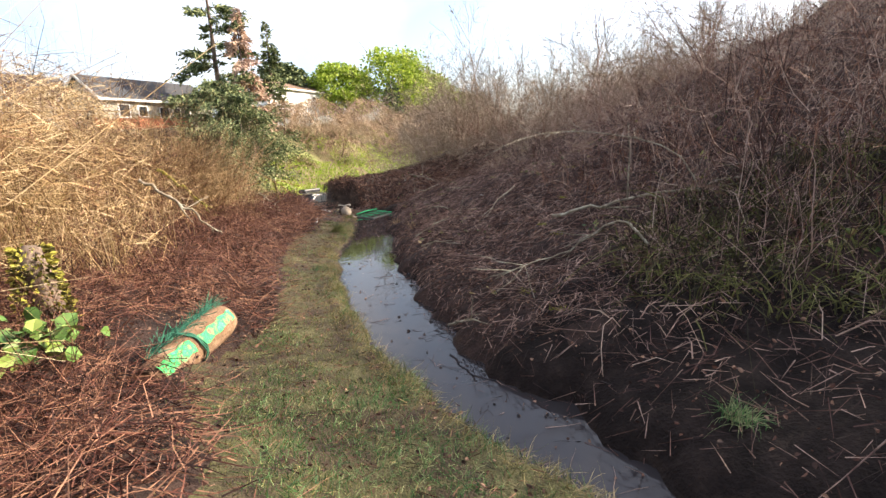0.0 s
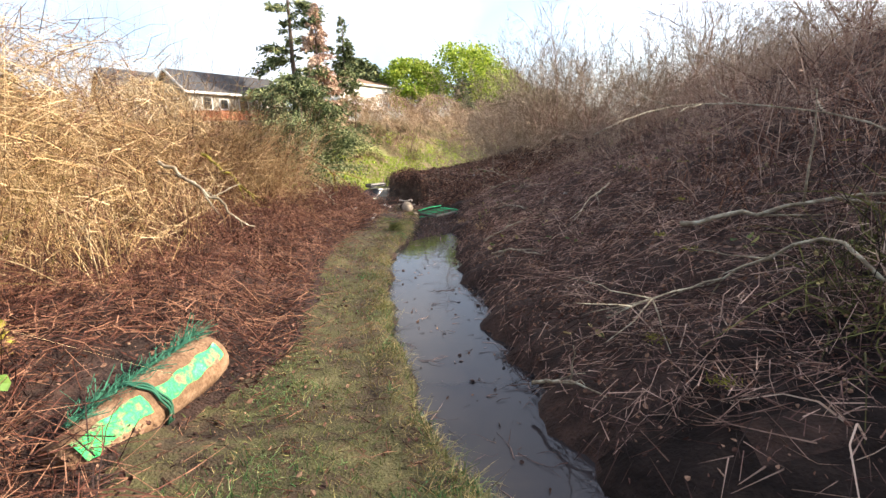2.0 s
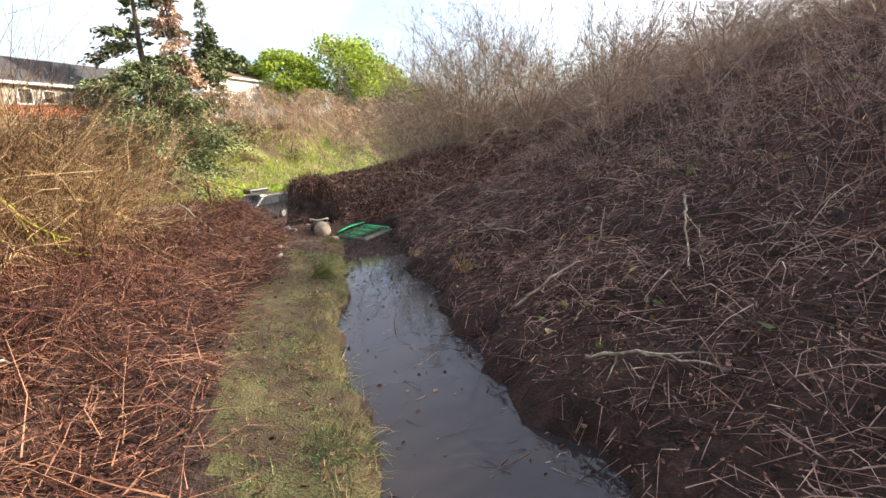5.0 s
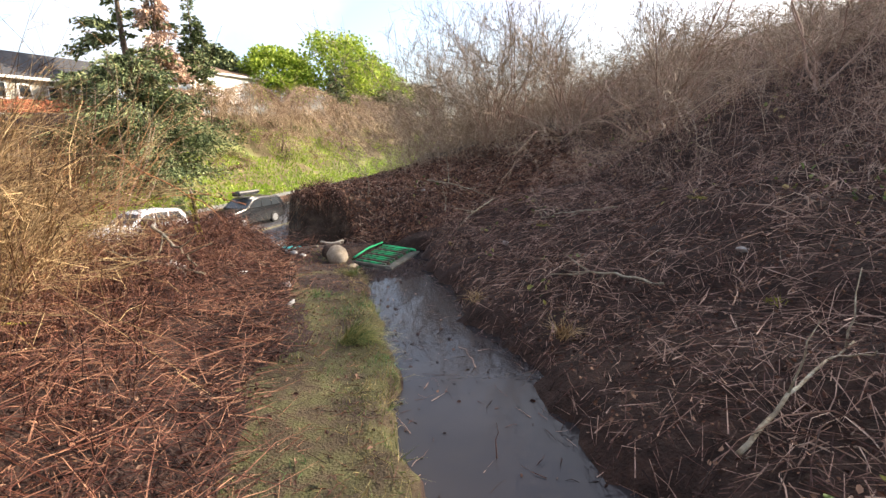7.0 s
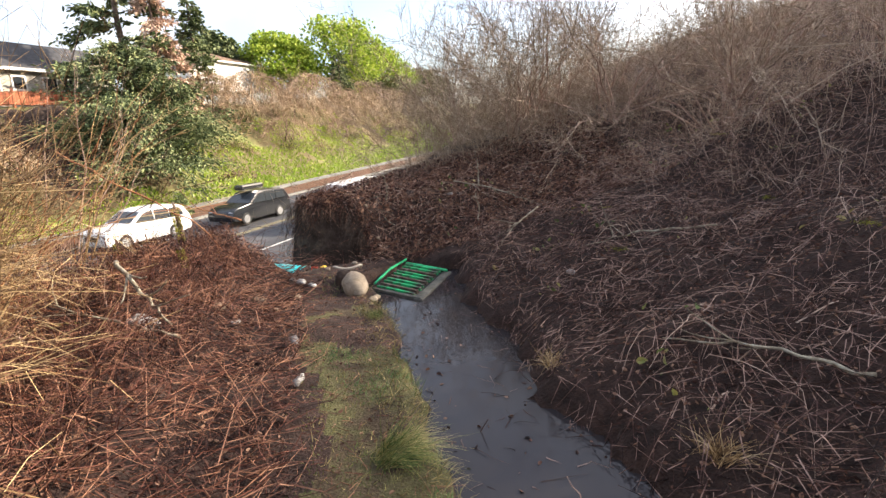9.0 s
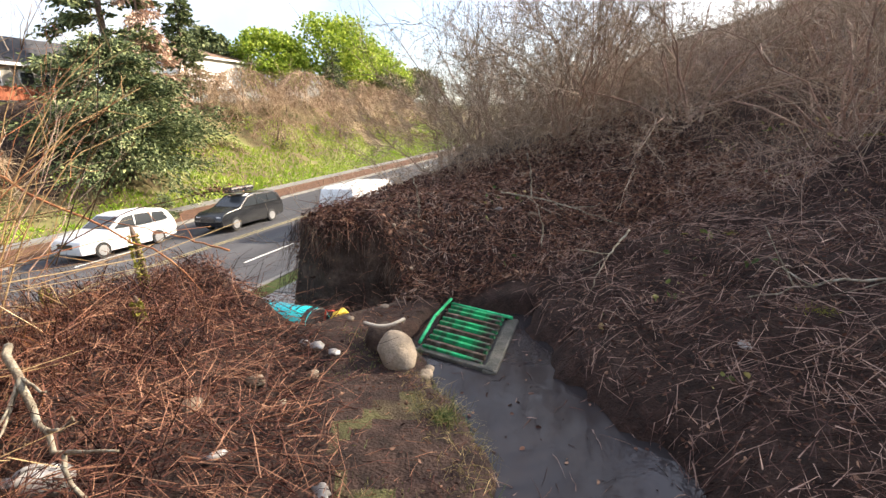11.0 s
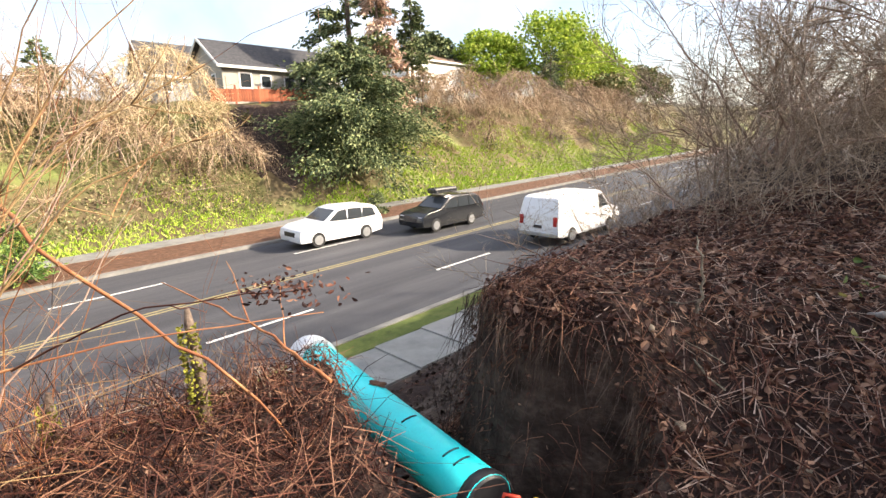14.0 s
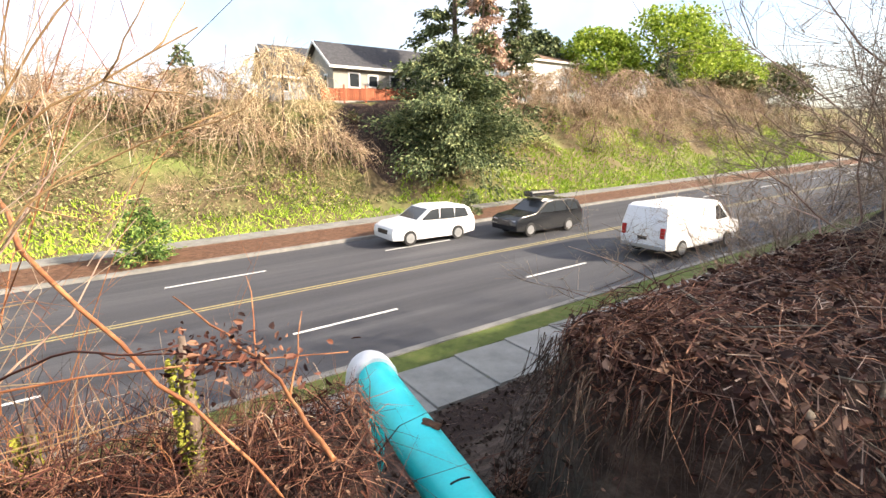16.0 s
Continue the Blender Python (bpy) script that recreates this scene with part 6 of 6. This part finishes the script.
# ---- houses ----
M_siding = mat("grey_siding", [(0.22, 0.23, 0.24), (0.28, 0.29, 0.30), (0.32, 0.33, 0.33)], 0.8, 1.2, 0.2, 20)
M_tansiding = mat("tan_siding", [(0.30, 0.29, 0.25), (0.38, 0.36, 0.31)], 0.8, 1.2, 0.2, 20)
M_shingle = mat("shingle", [(0.035, 0.035, 0.04), (0.055, 0.055, 0.06), (0.08, 0.08, 0.085)], 0.9, 4, 0.6, 12)
M_brownroof = mat("brown_shingle", [(0.14, 0.09, 0.06), (0.22, 0.15, 0.11)], 0.9, 3, 0.4, 12)
M_trim = plain("white_trim", (0.75, 0.75, 0.73))
M_fence = mat("red_cedar", [(0.16, 0.05, 0.025), (0.28, 0.085, 0.04), (0.36, 0.12, 0.06)], 0.8, 1.5, 0.4, 20, island=0.4, obj=True)
M_glass = bpy.data.materials.new("window_glass")
M_glass.use_nodes = True
M_glass.node_tree.nodes["Principled BSDF"].inputs["Base Color"].default_value = (0.03, 0.035, 0.04, 1)
M_glass.node_tree.nodes["Principled BSDF"].inputs["Roughness"].default_value = 0.08


def house(off, along, z, length, depth, wall_h, ridge_h, label, siding, roofing, windows=(), end_windows=(), name="house"):
    """Gabled house, ridge along the road, its long wall towards it."""
    th = tagged(new(name), label, "house", "houses")
    th.matrix_world = road_matrix(off, along, z)
    t = 0.18
    for nm, d in (("wall", (0, length, 0, t, -1.5, wall_h)), ("wall", (0, length, depth - t, depth, -1.5, wall_h)), ("wall", (0, t, t, depth - t, -1.5, wall_h)), ("wall", (length - t, length, t, depth - t, -1.5, wall_h))):
        boxed(nm, d, siding, th)
    for x0 in (0, length - t):
        bm = bmesh.new()
        q = [bm.verts.new((x, yy, zz)) for x in (x0, x0 + t) for yy, zz in ((0, wall_h), (depth, wall_h), (depth / 2, ridge_h))]
        for fc in ((0, 1, 2), (5, 4, 3), (0, 3, 4, 1), (1, 4, 5, 2), (2, 5, 3, 0)):
            bm.faces.new([q[i] for i in fc])
        part("gable", bm, siding, th)
    ov, rt = 0.45, 0.14
    sl = (ridge_h - wall_h) / (depth / 2)
    for sgn in (0, 1):
        bm = bmesh.new()
        y0, y1 = (-ov, depth / 2) if sgn == 0 else (depth + ov, depth / 2)
        z0 = wall_h - sl * ov + 0.05
        q = [bm.verts.new((x, yy, zz + dz)) for dz in (0, rt) for x, yy, zz in ((-ov, y0, z0), (length + ov, y0, z0), (length + ov, y1, ridge_h + 0.05), (-ov, y1, ridge_h + 0.05))]
        for fc in ((3, 2, 1, 0), (4, 5, 6, 7), (0, 1, 5, 4), (1, 2, 6, 5), (2, 3, 7, 6), (3, 0, 4, 7)):
            bm.faces.new([q[i] for i in fc])
        bmesh.ops.recalc_face_normals(bm, faces=bm.faces)
        part("roof", bm, roofing, th, "dark shingle roof" if roofing is M_shingle else "brown shingle roof")
        boxed("fascia", (-ov, length + ov, y0 - 0.04 if sgn == 0 else y0, y0 if sgn == 0 else y0 + 0.04, z0 - 0.06, z0 + rt), M_trim, th, "white fascia board")
    for sgn in (-1,):
        for yy, e in ((-ov, 0), (depth + ov, 1)):
            bm = bmesh.new()
            a, b = Vector((-ov - 0.05, yy, wall_h - sl * ov)), Vector((-ov - 0.05, depth / 2, ridge_h))
            q = [bm.verts.new(p + Vector((dx, 0, dz))) for dx in (0, 0.06) for p, dz in ((a, 0), (b, 0), (b, 0.24), (a, 0.24))]
            for fc in ((0, 1, 2, 3), (7, 6, 5, 4), (0, 4, 5, 1), (1, 5, 6, 2), (2, 6, 7, 3), (3, 7, 4, 0)):
                bm.faces.new([q[i] for i in fc])
            bmesh.ops.recalc_face_normals(bm, faces=bm.faces)
            part("bargeboard", bm, M_trim, th, "white gable board")
    for x, zz, w, h in windows:
        wn_ = boxed("window", (x, x + w, -0.05, -0.01, zz, zz + h), M_trim, th, "white-framed window")
        boxed("pane", (x + 0.12, x + w - 0.12, -0.07, -0.03, zz + 0.12, zz + h - 0.12), M_glass, wn_, "dark pane")
    for yy, zz, w, h in end_windows:
        wn_ = boxed("window", (-0.05, -0.01, yy, yy + w, zz, zz + h), M_trim, th, "white-framed window")
        boxed("pane", (-0.07, -0.03, yy + 0.1, yy + w - 0.1, zz + 0.1, zz + h - 0.1), M_glass, wn_, "dark pane")
    return th


house(40.4, 16.4, 5.3, 11.0, 6.5, 2.6, 4.7, "small tan and grey house with dark shingle roof", M_tansiding, M_shingle,
      ((1.3, 0.8, 1.1, 1.3), (3.1, 0.9, 1.0, 1.1), (5.2, 0.8, 1.1, 1.2), (6.6, 0.8, 0.9, 1.2), (7.8, 0.6, 0.8, 1.5)), ((1.2, 0.7, 0.8, 1.3), (4.4, 0.6, 0.7, 1.5)))
house(52, 14.5, 5.6, 5.0, 5.0, 2.8, 5.6, "grey house with steep gable behind the other", M_siding, M_shingle, ((1, 1.0, 0.9, 1.2),), ((3, 1.0, 0.9, 1.2),))
house(50, 44.5, 9.8, 12.0, 7, 2.3, 3.6, "low white house with brown roof above the slope", M_trim, M_brownroof, ((9.5, 0.9, 0.8, 0.7),))

fence = tagged(new("fence"), "red-stained cedar board fence before the house", "fence")
fence.matrix_world = road_matrix(38.6, 14.6, 5.15)
bm = bmesh.new()
box(bm, 0, 0.19, 0, 0.025, 0, 0.95)
board_me = bpy.data.meshes.new("board")
bm.to_mesh(board_me)
bm.free()
board_me.materials.append(M_fence)
for k in range(48):
    ob = new("board", board_me)
    ob.parent = fence
    ob.location = (k * 0.2, 0, -0.3 + 0.008 * k + 0.015 * math.sin(k * 2.3))
for k in range(6):
    boxed("post", (k * 1.9, k * 1.9 + 0.1, 0.03, 0.13, -0.6, 1.0 + 0.02 * k), M_fence, fence)
boxed("rail", (0, 9.6, 0.03, 0.07, 0.1, 0.2), M_fence, fence)



# twig with a cluster of withered leaves over the mound
tw = branch([(-3.5, 13.75, 1.05), (-3.0, 13.85, 1.3), (-2.3, 13.87, 1.41)], 0.005, M_cane, "thin twig ending in withered red-brown leaves", 2, "leafy_twig", 0.12)
p = np.array([[-2.38, 13.87, 1.41]]) + rng.normal(0, 1, (220, 3)) * [0.08, 0.05, 0.02]
v, f = leaves(p, heading(220, -60, 20), rng.uniform(0.01, 0.028, 220), 0.5)
tagged(part("foliage", mesh_of("foliage", v, f, M_cane), None, tw), kind="stuff")


# ---- vehicles on the road ----
M_carwhite = mat("white_car_paint", [(0.72, 0.73, 0.74), (0.78, 0.79, 0.80)], 0.25, 1, 0.0, 20, spec=0.6)
M_carblack = mat("black_car_paint", [(0.012, 0.013, 0.015), (0.02, 0.021, 0.024)], 0.18, 1, 0.0, 20, spec=0.6)
M_tyre = plain("tyre_rubber", (0.018, 0.018, 0.018), 0.85)
M_rim = plain("alloy", (0.4, 0.41, 0.42), 0.35, 0.8)
M_lamp = plain("lamp_glass", (0.7, 0.7, 0.72), 0.15)
M_tail = plain("tail_lamp", (0.4, 0.02, 0.02), 0.25)


def vehicle(name, label, paint, profile, belt, width, wheels, radius, panes, ends, extras=(), roofbox=False):
    """A car from its side outline, pulled in above the belt line; x forward."""
    top = max(z for x, z in profile)
    th = tagged(new(name), label, "car" if name != "cargo_van" else "van", "vehicles")

    def hw(z):
        return width / 2 * (1 - 0.16 * max(0, (z - belt) / (top - belt)) - 0.05 * max(0, (0.45 - z) / 0.45))
    bm = bmesh.new()
    L = [bm.verts.new((x, hw(z), z)) for x, z in profile]
    R = [bm.verts.new((x, -hw(z), z)) for x, z in profile]
    bm.faces.new(L)
    bm.faces.new(R[::-1])
    n = len(profile)
    for i in range(n):
        j = (i + 1) % n
        bm.faces.new((L[j], L[i], R[i], R[j]))
    bmesh.ops.recalc_face_normals(bm, faces=bm.faces)
    bmesh.ops.bevel(bm, geom=[e for e in bm.edges], offset=0.045, segments=2, affect="EDGES", profile=0.7)
    part("body", bm, paint, th, smooth=True)
    for pane in panes:
        for s in (1, -1):
            bm = bmesh.new()
            a = [bm.verts.new((x, s * (hw(z) + 0.012), z)) for x, z in pane]
            b = [bm.verts.new((x, s * (hw(z) - 0.02), z)) for x, z in pane]
            m = len(pane)
            bm.faces.new(a)
            bm.faces.new(b[::-1])
            for i in range(m):
                j = (i + 1) % m
                bm.faces.new((a[j], a[i], b[i], b[j]))
            bmesh.ops.recalc_face_normals(bm, faces=bm.faces)
            part("side_window", bm, M_glass, th, "dark side window")
    for nm, (x0, z0), (x1, z1), m in ends:
        bm = bmesh.new()
        d = Vector((z1 - z0, 0, -(x1 - x0))).normalized() * (0.015 if nm == "windscreen" else -0.015)
        d = d if (d.x > 0) == (nm == "windscreen") else -d
        q = [bm.verts.new(Vector((x, s * (hw(z) - 0.1), z)) + d * k) for k in (1, -1) for x, z, s in ((x0, z0, 1), (x0, z0, -1), (x1, z1, -1), (x1, z1, 1))]
        for fc in ((0, 1, 2, 3), (7, 6, 5, 4), (0, 4, 5, 1), (1, 5, 6, 2), (2, 6, 7, 3), (3, 7, 4, 0)):
            bm.faces.new([q[i] for i in fc])
        bmesh.ops.recalc_face_normals(bm, faces=bm.faces)
        part(nm, bm, m, th, "dark glass")
    for x in wheels:
        for s in (1, -1):
            wh = new("wheel")
            wh.parent = th
            wh.location = (x, s * (width / 2 - 0.1), radius)
            w = 0.22
            tube([(0, -w / 2, 0), (0, -w / 2 + 0.03, 0), (0, w / 2 - 0.03, 0), (0, w / 2, 0)], [radius * 0.93, radius, radius, radius * 0.93], 24, M_tyre, "tyre", wh)
            tube([(0, s * w / 2 - 0.02, 0), (0, s * w / 2 + 0.012, 0)], [radius * 0.66, radius * 0.62], 16, M_rim, "rim", wh)
    for nm, dims, m in extras:
        boxed(nm, dims, m, th, bevel=0.02)
    if roofbox:
        bm = bmesh.new()
        box(bm, -1.1, 0.6, -0.5, 0.1, top + 0.08, top + 0.36, 0.09)
        part("roof_box", bm, M_carblack, th, "black roof cargo box")
        for x in (-0.8, 0.3):
            boxed("roof_rack", (x, x + 0.05, -0.6, 0.6, top + 0.03, top + 0.08), M_rim, th)
    return th


suv_profile = [(-2.3, 0.35), (-2.34, 0.75), (-2.28, 1.05), (-2.05, 1.5), (-1.75, 1.66), (-0.2, 1.7), (0.25, 1.62), (1.0, 1.12), (1.9, 1.0), (2.22, 0.85), (2.3, 0.6), (2.25, 0.3), (1.0, 0.24), (-1.6, 0.24)]
suv_panes = [[(-1.95, 1.12), (-1.8, 1.5), (-1.2, 1.56), (-1.15, 1.1)], [(-1.1, 1.1), (-1.13, 1.57), (-0.35, 1.6), (-0.3, 1.1)], [(-0.24, 1.1), (-0.28, 1.6), (0.18, 1.54), (0.78, 1.12)]]
suv_ends = [("windscreen", (0.95, 1.14), (0.3, 1.58), M_glass), ("rear_window", (-2.25, 1.1), (-2.06, 1.46), M_glass)]
suv_extras = [("headlight", (2.1, 2.24, 0.52, 0.82, 0.68, 0.82), M_lamp), ("headlight", (2.1, 2.24, -0.82, -0.52, 0.68, 0.82), M_lamp), ("tail_lamp", (-2.36, -2.24, 0.6, 0.85, 0.85, 1.05), M_tail), ("tail_lamp", (-2.36, -2.24, -0.85, -0.6, 0.85, 1.05), M_tail), ("grille", (2.24, 2.31, -0.45, 0.45, 0.55, 0.75), M_black)]


def drive(th, off, along, forward):
    z = float(road_z(along)) + 0.002
    m = road_matrix(off, along, z)
    if not forward:
        m = m @ Matrix.Rotation(math.pi, 4, "Z")
    th.matrix_world = m


dark = vehicle("estate_car", "black estate car with a roof box on the road", M_carblack, suv_profile, 1.05, 1.82, (-1.32, 1.35), 0.34, suv_panes, suv_ends, suv_extras, True)
drive(dark, 17.9, 17.9, False)
pale = vehicle("white_car", "white sport utility car driving on the road", M_carwhite, suv_profile, 1.05, 1.85, (-1.32, 1.35), 0.35, suv_panes, suv_ends, suv_extras)
drive(pale, 19.95, 12.4, False)
van_profile = [(-2.75, 0.4), (-2.8, 0.8), (-2.74, 1.3), (-2.6, 1.98), (-2.3, 2.07), (0.7, 2.1), (1.1, 2.02), (1.75, 1.35), (2.55, 1.12), (2.75, 0.9), (2.78, 0.5), (2.6, 0.33), (-2.4, 0.33)]
van = vehicle("cargo_van", "white cargo van driving on the near lane", M_carwhite, van_profile, 1.2, 2.0, (-1.65, 1.78), 0.36, [[(0.75, 1.3), (0.72, 1.85), (1.05, 1.88), (1.6, 1.32)]],
              [("windscreen", (1.72, 1.38), (1.12, 1.98), M_glass)],
              [("headlight", (2.62, 2.76, 0.55, 0.85, 0.75, 0.95), M_lamp), ("headlight", (2.62, 2.76, -0.85, -0.55, 0.75, 0.95), M_lamp), ("tail_lamp", (-2.82, -2.72, 0.75, 0.93, 0.85, 1.25), M_tail), ("tail_lamp", (-2.82, -2.72, -0.93, -0.75, 0.85, 1.25), M_tail),
               ("number_plate", (-2.82, -2.74, -0.2, 0.2, 0.72, 0.86), M_black), ("bumper", (-2.88, -2.7, -0.9, 0.9, 0.4, 0.55), M_rim)])
drive(van, 11.3, 19.8, True)
